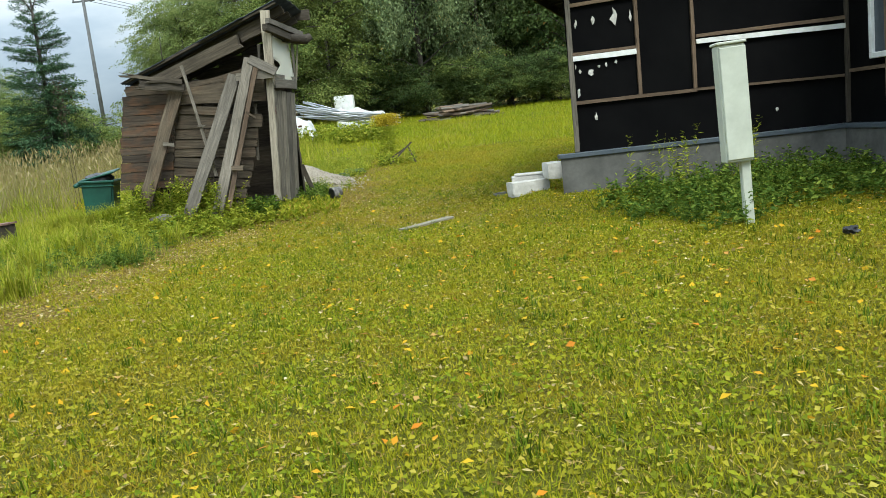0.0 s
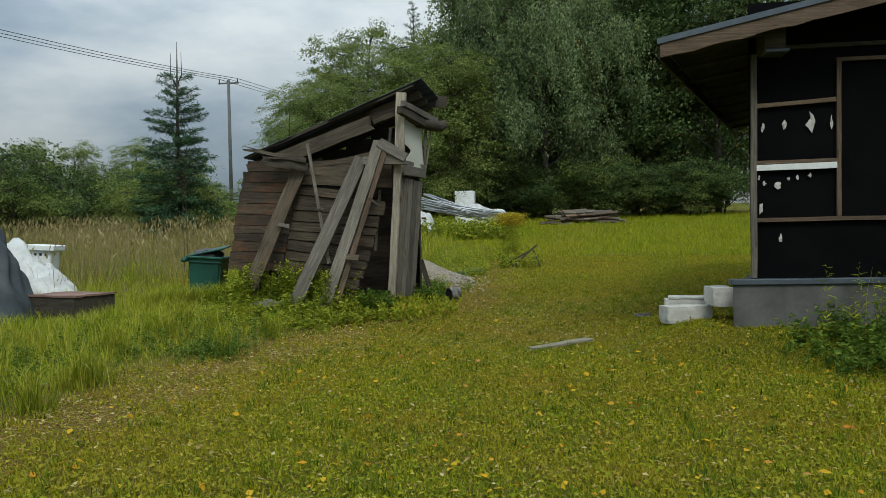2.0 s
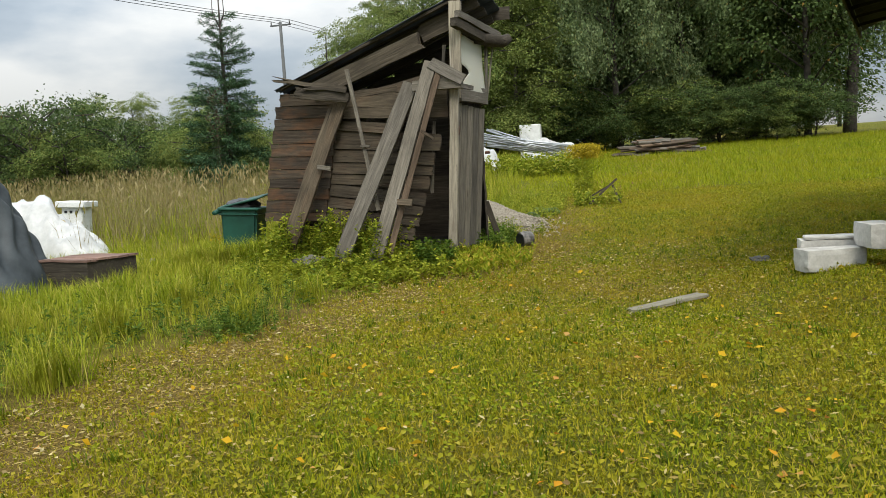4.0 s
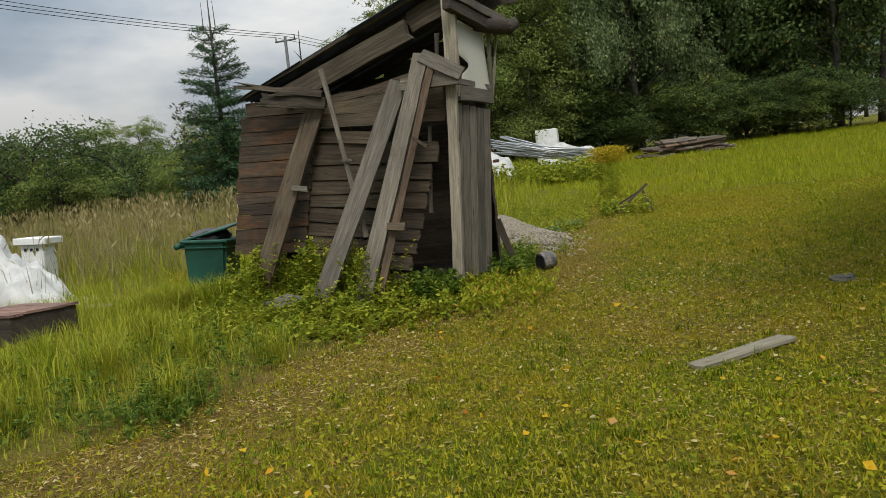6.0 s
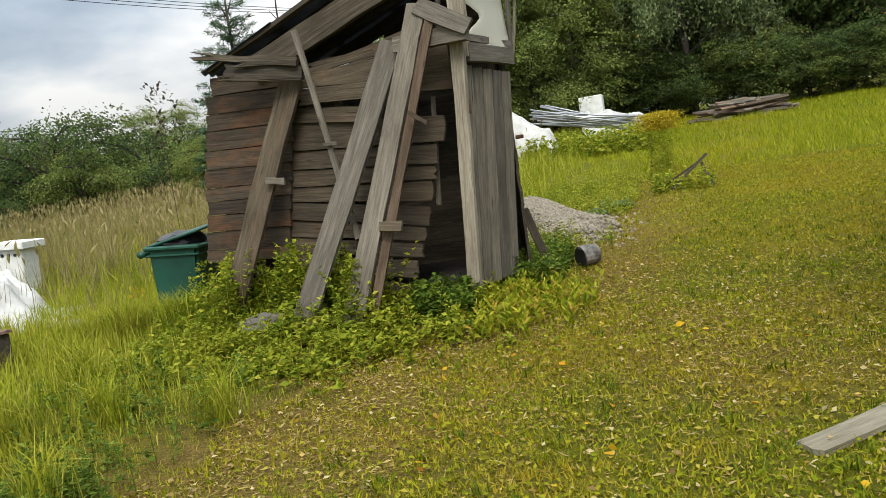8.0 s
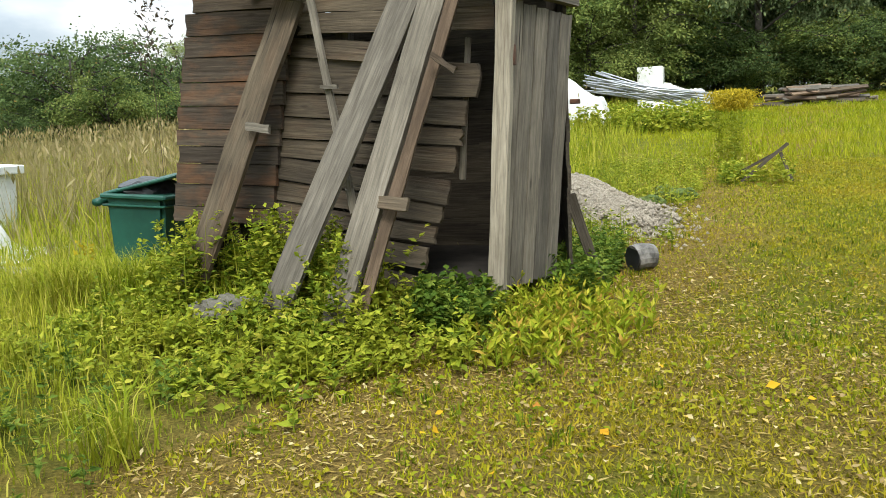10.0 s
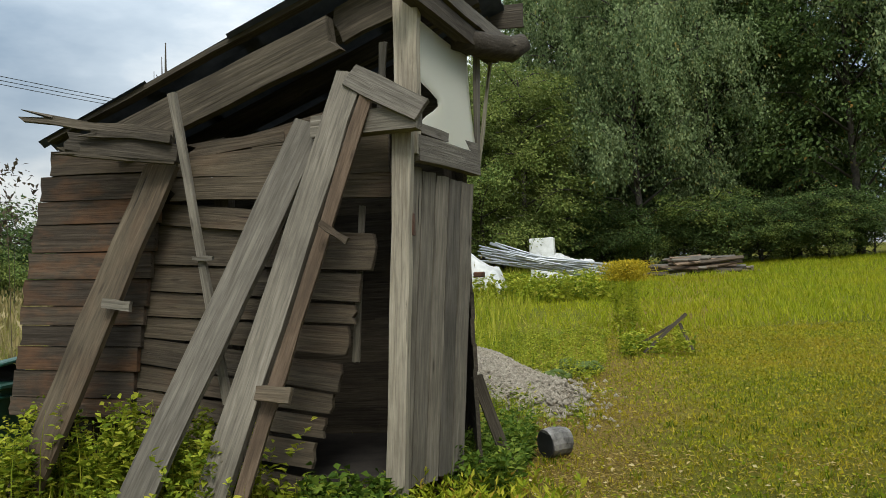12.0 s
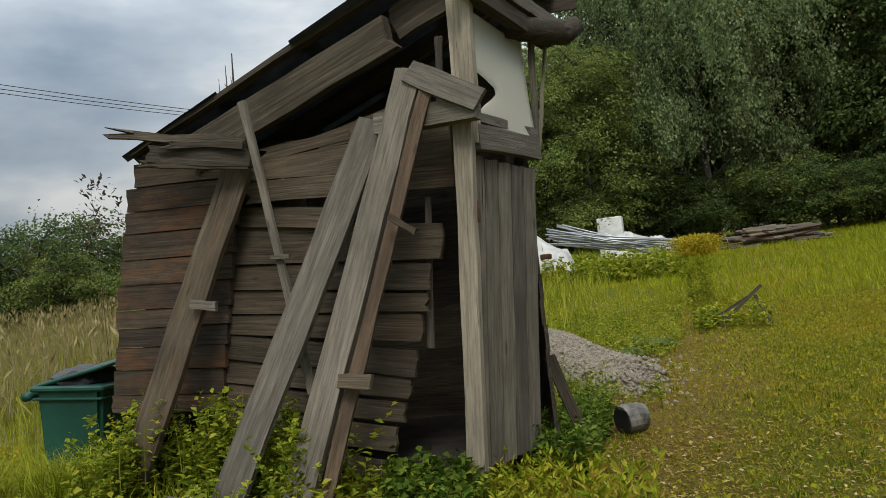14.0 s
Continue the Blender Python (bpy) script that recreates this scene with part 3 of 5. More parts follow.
def block_at(x, y, z, sx, sy, sz, turn, label):
    """A porous block with chipped corners."""
    rng = random.Random(int(x * 1000))
    bm = box_bm((-sx / 2, -sy / 2, 0), (sx / 2, sy / 2, sz), 0)
    bmesh.ops.subdivide_edges(bm, edges=bm.edges[:], cuts=3, use_grid_fill=True)
    for v in bm.verts:
        edge = sum((abs(abs(c) - s) < 1e-4) for c, s in ((v.co.x, sx / 2), (v.co.y, sy / 2), (v.co.z - sz / 2, sz / 2)))
        pull = (0, 0.002, 0.009, 0.02)[edge] * rng.uniform(0.3, 1.8)
        v.co -= (v.co - Vector((0, 0, sz / 2))).normalized() * pull
    m = pose(x, y, z, 0, 0, turn)
    ob = part("building_block", bm, BLOCK, None, "", m)
    tagged(ob, label, "block", "stacked blocks beside the house")


zb = gz(1.4, 13.2) + 0.02
block_at(1.31, 13.1, zb - 0.06, 0.66, 0.3, 0.24, 16, "pale lightweight building block lying in the grass")
block_at(1.38, 13.5, zb - 0.06, 0.6, 0.3, 0.3, -4, "pale lightweight building block behind another")
block_at(1.41, 13.48, zb + 0.243, 0.56, 0.28, 0.035, -7, "thin pale slab on a building block")
block_at(1.74, 12.98, zb + 0.182, 0.3, 0.5, 0.26, 4, "chipped pale block on the stack beside the foundation")


def build_meter_box():
    th = thing("meter_cabinet", (3.25, 8.9, gz(3.25, 8.9)), "off-white sheet metal electricity cabinet on a short post", "electrical cabinet")
    m = pose(3.24, 8.9, 0, 0, -1.6, -4)
    part("body", box_bm((-0.145, -0.1, 0.7), (0.145, 0.12, 1.97), 0.012), BOXWHITE, th, m=m)
    part("door", box_bm((-0.13, -0.125, 0.73), (0.148, -0.1, 1.94), 0.008), BOXWHITE, th, "off-white cabinet door", m)
    part("cap", box_bm((-0.16, -0.13, 1.97), (0.16, 0.14, 2.0), 0.008), BOXWHITE, th, m=m)
    part("post", box_bm((0.03, -0.03, -0.1), (0.13, 0.07, 0.7), 0.008), BOXWHITE, th, "off-white post", m)


build_meter_box()


# ---- the shed ----
def build_shed():
    base = gz(-4.9, 16.3)
    shed = thing("shed", (-4.9, 16.4, base), "collapsing grey weathered board shed with a sloping roof", "shed")
    out = (0, -1, 0.05)
    wall = 15.82
    # left part of the front, brown stained boards that lean outwards at the foot
    tops = [2.87, 2.68, 2.49, 2.31, 2.1, 1.9, 1.7, 1.555, 1.4, 1.22, 1.02, 0.88]
    for a, b in zip(tops, tops[1:]):
        z = (a + b) / 2
        x0 = -6.07 - 0.235 * (2.88 - z) + 0.05 * (z < 1.6)
        if z > 2.7:
            x0 += 0.05
        plank("board", (x0, wall + 0.01, z + 0.03), (-5.06 - 0.2 * (2.76 - z), wall + 0.02, z - 0.02), a - b - 0.004, 0.045, out, RED_WOOD, shed, "brown stained board", (0.025, 0.0), 0.003)
    # dark sheet added behind the boards so their gaps read as shade
    part("backing", box_bm((-6.0, wall + 0.07, 0.95), (-5.0, wall + 0.09, 2.72), 0), FLOOR_AND_SHADE, shed)
    # middle part, wide boards that sag to the broken ends beside the opening
    rows = ((2.43, 2.275, -4.2, 2.3, 2.14), (2.27, 1.985, -3.46, 2.09, 1.83), (1.98, 1.795, -3.57, 1.815, 1.62), (1.79, 1.605, -3.62, 1.6, 1.475), (1.6, 1.455, -3.68, 1.46, 1.257),
            (1.45, 1.265, -3.75, 1.206, 1.013), (1.26, 1.085, -3.81, 1.0, 0.866), (1.08, 0.905, -3.88, 0.842, 0.703), (0.9, 0.725, -3.96, 0.67, 0.492), (0.72, 0.55, -4.06, 0.43, 0.3))
    for za, zb_, xr, ra, rb in rows:
        xl = -5.12 - 0.25 * (2.43 - (za + zb_) / 2)
        plank("board", (xl, wall + 0.07, (za + zb_) / 2), (xr, wall - 0.02, (ra + rb) / 2), za - zb_, 0.035, (0.05, -1, 0.1), AGED_WOOD, shed, "wide sagging grey-brown board", (0, 0.035), 0.004, ra - rb - 0.004)
    # gable boards above, the top one split and ragged
    for xl, zt, zb_, xr, rt, rb, dy in ((-5.1, 2.605, 2.445, -3.33, 2.495, 2.325, 0), (-5.08, 2.74, 2.61, -3.33, 2.79, 2.5, 0.003), (-4.5, 2.85, 2.75, -3.45, 3.03, 2.79, 0.02), (-4.95, 2.84, 2.74, -4.1, 2.88, 2.79, 0.03)):
        plank("board", (xl, wall + dy, (zt + zb_) / 2), (xr, wall - 0.02 + dy, (rt + rb) / 2), zt - zb_, 0.035, out, AGED_WOOD, shed, "grey-brown gable board", (0.15, 0.01), 0.007, rt - rb)
    # posts
    plank("post", (-3.37, 15.66, 0.15), (-3.18, 15.64, 2.75), 0.125, 0.09, out, PALE_WOOD, shed, "pale split corner post", (0, 0.0))
    plank("post", (-3.19, 15.74, 2.6), (-3.11, 15.7, 4.0), 0.165, 0.1, out, PALE_WOOD, shed, "pale split upper post", (0, 0.0))
    for x, y, z1 in ((-5.9, 16.0, 2.6), (-6.0, 17.7, 2.7), (-3.3, 17.6, 3.6), (-4.7, 16.0, 2.9)):
        plank("post", (x, y, 0.1), (x, y, z1), 0.11, 0.11, out, DARK_WOOD, shed)
    # tie beam with a cut end and a board nailed over it
    plank("tie_beam", (-3.8, 15.6, 2.81), (-3.03, 15.5, 2.79), 0.15, 0.1, out, GREY_WOOD, shed, "grey tie beam")
    plank("brace_board", (-3.5, 15.52, 3.12), (-3.0, 15.46, 2.82), 0.17, 0.04, (0.1, -1, 0.25), GREY_WOOD, shed)
    plank("lath", (-3.42, 15.9, 2.9), (-3.32, 15.75, 3.4), 0.05, 0.025, out, GREY_WOOD, shed)
    plank("lath", (-3.7, 15.95, 1.2), (-3.58, 15.9, 2.3), 0.05, 0.025, out, GREY_WOOD, shed)
    # rafters; the heavy front one has the roof's shade in its darker wood colour
    plank("rafter", (-5.45, 15.8, 2.9), (-3.64, 15.78, 3.52), 0.25, 0.12, (0, -1, -0.1), DARK_WOOD, shed, "heavy grey rafter with a broken end", (0, 0.1))
    plank("rafter", (-3.75, 15.95, 3.6), (-3.2, 15.95, 3.8), 0.26, 0.06, out, DARK_WOOD, shed, "", (0.08, 0))
    for y in (16.2, 16.9, 17.6):
        plank("rafter", (-6.2, y, 2.8), (-2.85, y, 4.06), 0.14, 0.07, out, DARK_WOOD, shed)
    # broken wall plate at the low eave
    plank("broken_beam", (-6.02, 15.45, 3.1), (-4.85, 15.6, 2.86), 0.075, 0.05, (0, -1, 0.1), DARK_WOOD, shed, "rotten broken beam end", (0.3, 0.0), 0.02)
    plank("broken_beam", (-5.7, 15.42, 2.98), (-4.84, 15.55, 2.83), 0.05, 0.03, (0, -1, 0.1), DARK_WOOD, shed, "splintered strip of beam", (0.35, 0.0), 0.02)
    plank("broken_beam", (-5.88, 15.47, 2.83), (-4.84, 15.6, 2.7), 0.06, 0.04, (0, -1, 0.1), DARK_WOOD, shed, "splintered strip of beam", (0.4, 0.0), 0.02)
    plank("broken_beam", (-5.78, 15.5, 2.91), (-4.82, 15.62, 2.74), 0.13, 0.09, (0, -1, 0.1), DARK_WOOD, shed, "rotten broken beam end", (0.28, 0.0), 0.014)
    # corrugated sheets, each its own piece, rising along the front
    x0, z0, x1, z1 = -6.02, 2.97, -2.8, 4.19
    nsheet = 4
    for k in range(nsheet):
        bm = bmesh.new()
        a, b = x0 + (x1 - x0) * k / nsheet - 0.06, x0 + (x1 - x0) * (k + 1) / nsheet + 0.06
        grid = []
        ny = 64
        for i in range(5):
            x = a + (b - a) * i / 4
            z = z0 + (z1 - z0) * (x - x0) / (x1 - x0) + 0.012 * (k % 2) + 0.012 * i / 4
            row = []
            for j in range(ny + 1):
                y = 15.7 + 2.2 * j / ny + 0.05 * math.sin(k * 2.1)
                row.append(bm.verts.new((x, y, z + 0.02 * math.sin(2 * math.pi * j / 4.0))))
            grid.append(row)
        for i in range(4):
            for j in range(ny):
                bm.faces.new((grid[i][j], grid[i + 1][j], grid[i + 1][j + 1], grid[i][j + 1]))
        bmesh.ops.solidify(bm, geom=bm.faces[:], thickness=0.012)
        part("roof_sheet", bm, ROOF, shed, "grey corrugated roof sheet")
    for k in range(6):
        y = 15.78 + 0.4 * k
        plank("roof_batten", (-6.0, y, 2.97), (-2.9, y, 4.13), 0.1, 0.035, (0.3, 0, -1), DARK_WOOD, shed)
    # side wall: door, lintels, milky panel, rafter ends
    d0, d1 = Vector((-3.2, 15.74, 0)), Vector((-2.9, 16.5, 0))
    side = (0.93, -0.37, 0)
    door = part("door", plank_bm((d1 - d0).length, 0.05, 0.03, 7), GREY_WOOD, shed, "grey boarded door", frame_between((d0.x, d0.y, 2.2), (d1.x, d1.y, 2.18), side) @ pose(0, 0, -0.04))
    nb = 5
    for i in range(nb):
        p = d0.lerp(d1, (i + 0.5) / nb)
        sh = -0.17
        plank("board", (p.x + sh - 0.03, p.y, 0.32 + 0.02 * (i % 2)), (p.x + 0.0, p.y, 2.53 - 0.015 * i), (d1 - d0).length / nb - 0.013, 0.028, side, GREY_WOOD, door, "", (0.015, 0.015), 0.004)
    part("latch", box_bm((-2.92, 16.44, 1.76), (-2.84, 16.5, 1.8), 0.006), RUST, door, "rusty iron latch")
    part("hinge", box_bm((-3.19, 15.68, 2.05), (-3.16, 15.74, 2.2), 0.004), RUST, door, "rusty iron hinge")
    plank("lintel", (-3.13, 15.72, 2.64), (-2.87, 16.55, 2.62), 0.17, 0.07, side, GREY_WOOD, shed)
    plank("lintel", (-3.12, 15.8, 2.78), (-2.87, 16.55, 2.74), 0.07, 0.05, side, GREY_WOOD, shed)
    bm = bmesh.new()
    grid = []
    for i in range(17):
        row = []
        for j in range(21):
            u, w = i / 16, j / 20
            p = Vector((-3.16, 15.76, 0)).lerp(Vector((-2.86, 16.52, 0)), u)
            lo, hi = 2.66, 3.58 - 0.12 * u
            cut = 0.3 * math.exp(-(((w - 0.38) / 0.13) ** 2)) * max(0.0, 1 - u * 2.2) + (0.05 * math.sin(9 * w) if i == 0 else 0)
            row.append(bm.verts.new((p.x + 0.03 * math.sin(3 * u + 2 * w) + cut * 0.39, p.y + cut, lo + (hi - lo) * w)))
        grid.append(row)
    for i in range(16):
        for j in range(20):
            bm.faces.new((grid[i][j], grid[i + 1][j], grid[i + 1][j + 1], grid[i][j + 1]))
    bmesh.ops.solidify(bm, geom=bm.faces[:], thickness=0.006)
    for f in bm.faces:
        f.smooth = True
    part("window_sheet", bm, MILKY, shed, "milky plastic sheet over the opening")
    plank("batten", (-2.86, 16.54, 2.6), (-2.82, 16.58, 3.6), 0.05, 0.03, side, GREY_WOOD, shed)
    plank("lath", (-2.86, 16.6, 2.6), (-2.74, 16.7, 3.45), 0.02, 0.02, side, NEW_WOOD, shed)
    plank("eave_beam", (-3.1, 15.45, 3.66), (-2.72, 16.75, 3.5), 0.13, 0.1, side, DARK_WOOD, shed)
    plank("eave_beam", (-3.05, 15.5, 3.78), (-2.66, 16.85, 3.63), 0.1, 0.08, side, GREY_WOOD, shed)
    pts = [(-2.95, 16.3, 3.55), (-2.75, 16.5, 3.52), (-2.55, 16.62, 3.5), (-2.45, 16.66, 3.56)]
    ob = part("gutter_end", tubes_mesh("gutter_end", [(pts, [0.09, 0.1, 0.1, 0.07], 10)]), DARK_WOOD, shed, "rounded grey log end under the eave")
    twig = [([(-5.46, 16.5, 3.1), (-5.46, 16.5, 3.6), (-5.45, 16.5, 3.88)], [0.012, 0.01, 0.005], 5), ([(-5.46, 16.5, 3.5), (-5.55, 16.5, 3.62)], [0.008, 0.004], 4)]
    part("twig", tubes_mesh("twig", twig), DARK_WOOD, shed, "thin bare twig standing above the roof")
    # back and far walls, floor inside
    for i in range(13):
        z = 0.35 + 0.2 * i
        plank("board", (-6.35, 17.75, z), (-3.25, 17.75, z), 0.215, 0.03, (0, 1, 0), DARK_WOOD, shed)
        plank("board", (-6.06 - 0.12 * (2.9 - z), 16.0, z), (-6.06 - 0.12 * (2.9 - z), 17.7, z), 0.215, 0.03, (-1, 0, 0), DARK_WOOD, shed)
        plank("board", (-2.97, 16.58, z), (-3.27, 17.7, z), 0.215, 0.03, (1, 0, 0), DARK_WOOD, shed)
    for i in range(7):
        z = 2.95 + 0.2 * i
        plank("board", (-6.0 + (z - 2.85) / 0.379, 17.75, z), (-3.25, 17.75, z), 0.215, 0.03, (0, 1, 0), DARK_WOOD, shed)
    part("floor", box_bm((-6.0, 16.0, base - 0.1), (-3.42, 17.7, base + 0.04), 0.01), FLOOR_AND_SHADE, shed)


build_shed()


def prop_plank(top, foot, width, thick, label, material=GREY_WOOD):
    ob = plank("leaning_plank", foot, top, width, thick, (0, -1, 0.35), material, None, "", (0.0, 0.01), 0.006)
    return tagged(ob, label, "plank", "planks propped against the shed")


prop_plank((-5.02, 15.73, 2.72), (-5.98, 15.3, 0.3), 0.26, 0.045, "wide grey plank propped against the shed front", AGED_WOOD)
prop_plank((-3.85, 15.7, 2.88), (-4.97, 14.95, 0.2), 0.24, 0.045, "smooth grey plank propped against the shed front")
p2 = prop_plank((-3.49, 15.55, 3.14), (-4.38, 14.9, 0.22), 0.2, 0.06, "split grey plank with a brown edge propped on the shed")
plank("edge_batten", (-4.17, 14.93, 0.3), (-3.36, 15.53, 3.05), 0.085, 0.06, (0.3, -1, 0.3), TAN_WOOD, p2, "brown split edge", (0.05, 0.02))
for a, b in (((-4.0, 15.0, 1.12), (-3.77, 15.0, 1.1)), ((-3.62, 15.18, 2.13), (-3.45, 15.2, 2.0))):
    plank("cleat", a, b, 0.09 if a[2] < 2 else 0.04, 0.04, (0, -1, 0.3), AGED_WOOD, p2, "small wooden cleat")
st = plank("thin_pole", (-4.43, 15.45, 1.0), (-4.79, 15.5, 3.14), 0.055, 0.04, (0, -1, 0.1), GREY_WOOD, None, "", (0.0, 0.0), 0.004)
tagged(st, "thin grey lath leaning from the rafter", "lath")
plank("peg", (-4.64, 15.42, 1.98), (-4.49, 15.44, 1.97), 0.03, 0.03, (0, -1, 0), GREY_WOOD, st)
c0 = plank("cleat", (-5.36, 15.46, 1.71), (-5.15, 15.48, 1.68), 0.07, 0.04, (0, -1, 0.1), GREY_WOOD, None)
tagged(c0, "small wooden cleat nailed on the propped plank", "cleat")


# ---- things on the grass ----
def build_bin():
    x, y = -7.05, 16.15
    z = gz(x, y) - 0.06
    th = thing("wheelie_bin", (x, y, z), "overfilled green plastic wheelie bin with its lid ajar", "rubbish bin", turn=8)
    bm = box_bm((-0.22, -0.22, 0.02), (0.22, 0.22, 0.94), 0)
    for v in bm.verts:
        if v.co.z > 0.5:
            v.co.x *= 1.22
            v.co.y *= 1.22
    bmesh.ops.bevel(bm, geom=bm.edges[:], offset=0.03, segments=2, affect="EDGES")
    m = pose(x, y, z, 0, 4, 8) @ Matrix.Diagonal((1.15, 1.15, 1.02, 1))
    body = part("body", bm, GREEN_BIN, th, m=m)
    part("rim", box_bm((-0.3, -0.3, 0.9), (0.3, 0.3, 0.95), 0.015), GREEN_BIN, body, m=m)
    part("rim", box_bm((-0.285, -0.285, 0.83), (0.285, 0.285, 0.85), 0.006), GREEN_BIN, body, m=m)
    part("lid", box_bm((-0.3, -0.3, 0), (0.3, 0.3, 0.035), 0.012), GREEN_BIN, th, "green lid held open", m @ pose(0, 0.03, 1.03, 5, -14, 0))
    me = tubes_mesh("handle", [([(-0.34, -0.28, 0.86), (-0.37, 0, 0.88), (-0.34, 0.28, 0.86)], [0.04, 0.045, 0.04], 8)])
    part("handle", me, GREEN_BIN, th, m=m)
    rng = random.Random(3)
    bm = bmesh.new()
    bmesh.ops.create_icosphere(bm, subdivisions=3, radius=0.25)
    for v in bm.verts:
        v.co *= 1 + 0.22 * noise.noise(v.co * 7)
        v.co.z = 0.97 + v.co.z * 0.5
    part("rubbish", bm, BLACK, th, "black rubbish bags", m)
    for s in (-1, 1):
        bm = bmesh.new()
        bmesh.ops.create_cone(bm, cap_ends=True, segments=18, radius1=0.1, radius2=0.1, depth=0.05, matrix=pose(s * 0.2, 0.24, 0.1, 0, 90, 0))
        part("wheel", bm, BLACK, th, m=m)


build_bin()


def drape(name, nx, ny, fn, material, label, category):
    """A draped sheet from a height function over a unit square."""
    bm = bmesh.new()
    g = [[bm.verts.new(fn(i / nx, j / ny)) for j in range(ny + 1)] for i in range(nx + 1)]
    for i in range(nx):
        for j in range(ny):
            bm.faces.new((g[i][j], g[i + 1][j], g[i + 1][j + 1], g[i][j + 1])).smooth = True
    bmesh.ops.recalc_face_normals(bm, faces=bm.faces)
    ob = part(name, bm, material, None)
    return tagged(ob, label, category)


def wooden_box():
    x, y = -8.45, 14.0
    z = gz(x, y) - 0.1
    th = thing("wooden_box", (x, y, z), "low grey wooden box with a reddish boarded lid in the grass", "box", turn=-16)
    m = pose(x, y, z, 0, 0, -16)
    part("body", box_bm((-0.55, -0.42, 0.02), (0.55, 0.42, 0.5), 0.01), DARK_WOOD, th, m=m)
    for i in range(5):
        a = -0.44 + 0.176 * i
        part("lid_board", plank_bm(1.16, 0.168, 0.03, 90 + i, (0.01, 0.01)), LID_WOOD, th, "reddish lid board", m @ pose(-0.58, a + 0.088, 0.517))


wooden_box()


def white_sheet(u, v):
    """Two thrown-over folds: a high one and a lower skirt running out into the grass."""
    x, y = -13.6 + 3.6 * u, 16.3 + 1.7 * v
    side = min(1.0, v * 3.2, (1 - v) * 5 + 0.05)
    skew = x + 0.8 * (y - 17.2)
    high = 1.22 * (1 - float(ss(-11.55, -11.28, skew))) + 0.06 * math.sin(5 * x + y)
    skirt = float(np.interp(skew, (-11.4, -10.5, -10.25), (0.9, 0.45, 0.0))) + 0.1 * math.sin(6 * (x - y))* (1 - u)
    top = max(high, skirt, 0.0) * side ** 0.5 * min(1.0, u * 8, (1 - u) * 6)
    fold = 0.22 * abs(noise.noise(Vector((skew * 2.2, y * 1.3, 5)))) + 0.1 * noise.noise(Vector((x * 5, y * 4, 1)))
    return (x + 0.08 * noise.noise(Vector((x * 3, y * 3, 9))), y, gz(x, y) + 0.01 + top - fold * min(1, top * 2))


drape("white_tarpaulin", 60, 44, white_sheet, TARP, "crumpled white tarpaulin over a low heap in the grass", "tarpaulin")


def dark_sheet(u, v):
    x, y = -11.6 + 2.75 * u, 12.7 + 1.6 * v
    ridge = max(0.0, 1 - abs(v - 0.5) * 2) ** 0.6
    end = min(1.0, max(0.0, -8.85 - x) / 0.72) ** 0.9
    top = 1.95 * ridge * end
    folds = 0.05 * math.sin(x * 21 + 3 * noise.noise(Vector((x * 2, y, 0)))) + 0.07 * noise.noise(Vector((x * 4, y * 1.5, 4)))
    pleat = 0.035 * math.sin(v * 34 + 4 * noise.noise(Vector((x, y * 2, 8)))) * min(1, top * 1.5)
    return (x + pleat, y + folds * (1 - 2 * abs(v - 0.5)), gz(x, y) + max(0.0, top + folds * min(1, top)))


drape("grey_tarpaulin", 90, 70, dark_sheet, DARK_TARP, "dark grey tarpaulin pitched over a ridge beside the white one", "tarpaulin")


def hive_box():
    x, y = -12.2, 18.7
    z = gz(x, y)
    th = thing("beehive", (x, y, z), "white wooden box hive with a flat lid behind the tarpaulin", "beehive")
    m = pose(x, y, z, 0, 4, 10) @ Matrix.Diagonal((1.3, 1.3, 1.08, 1))
    part("body", box_bm((-0.17, -0.17, 0), (0.17, 0.17, 0.85), 0.012), WHITE, th, m=m)
    part("lid", box_bm((-0.24, -0.24, 0.85), (0.24, 0.24, 0.97), 0.012), WHITE, th, m=m)
    for i in range(3):
        part("vent", box_bm((-0.12 + 0.09 * i, -0.18, 0.74), (-0.08 + 0.09 * i, -0.165, 0.79), 0.003), BLACK, th, "dark opening", m)


hive_box()

lp = plank("lawn_plank", (-0.8, 12.24, gz(-0.8, 12.3) + 0.022), (0.0, 12.97, gz(0, 13) + 0.03), 0.18, 0.03, (0, 0, 1), NEW_WOOD, None, "", (0.03, 0.03))
tagged(lp, "pale weathered plank lying on the lawn", "plank")


def build_log():
    x, y = -2.47, 17.95
    z = gz(x, y) + 0.12
    th = thing("log", (x, y, z - 0.12), "short birch log with a blackened cut end on the grass", "log")
    me = tubes_mesh("trunk", [([(-0.14, -0.12, 0), (-0.08, -0.07, 0.01), (0.02, 0.02, 0)], [0.13, 0.135, 0.125], 16)], False)
    part("trunk", me, BIRCH_BARK, th, "", Matrix.Translation((x, y, z)))
    bm = bmesh.new()
    d = Vector((-0.14, -0.12, 0)).normalized()
    bmesh.ops.create_cone(bm, cap_ends=True, segments=14, radius1=0.125, radius2=0.125, depth=0.012, matrix=Matrix.Translation(Vector((x - 0.145, y - 0.124, z))) @ d.to_track_quat("Z", "Y").to_matrix().to_4x4())
    part("cut_end", bm, BLACK, th, "black rotten cut end")


build_log()


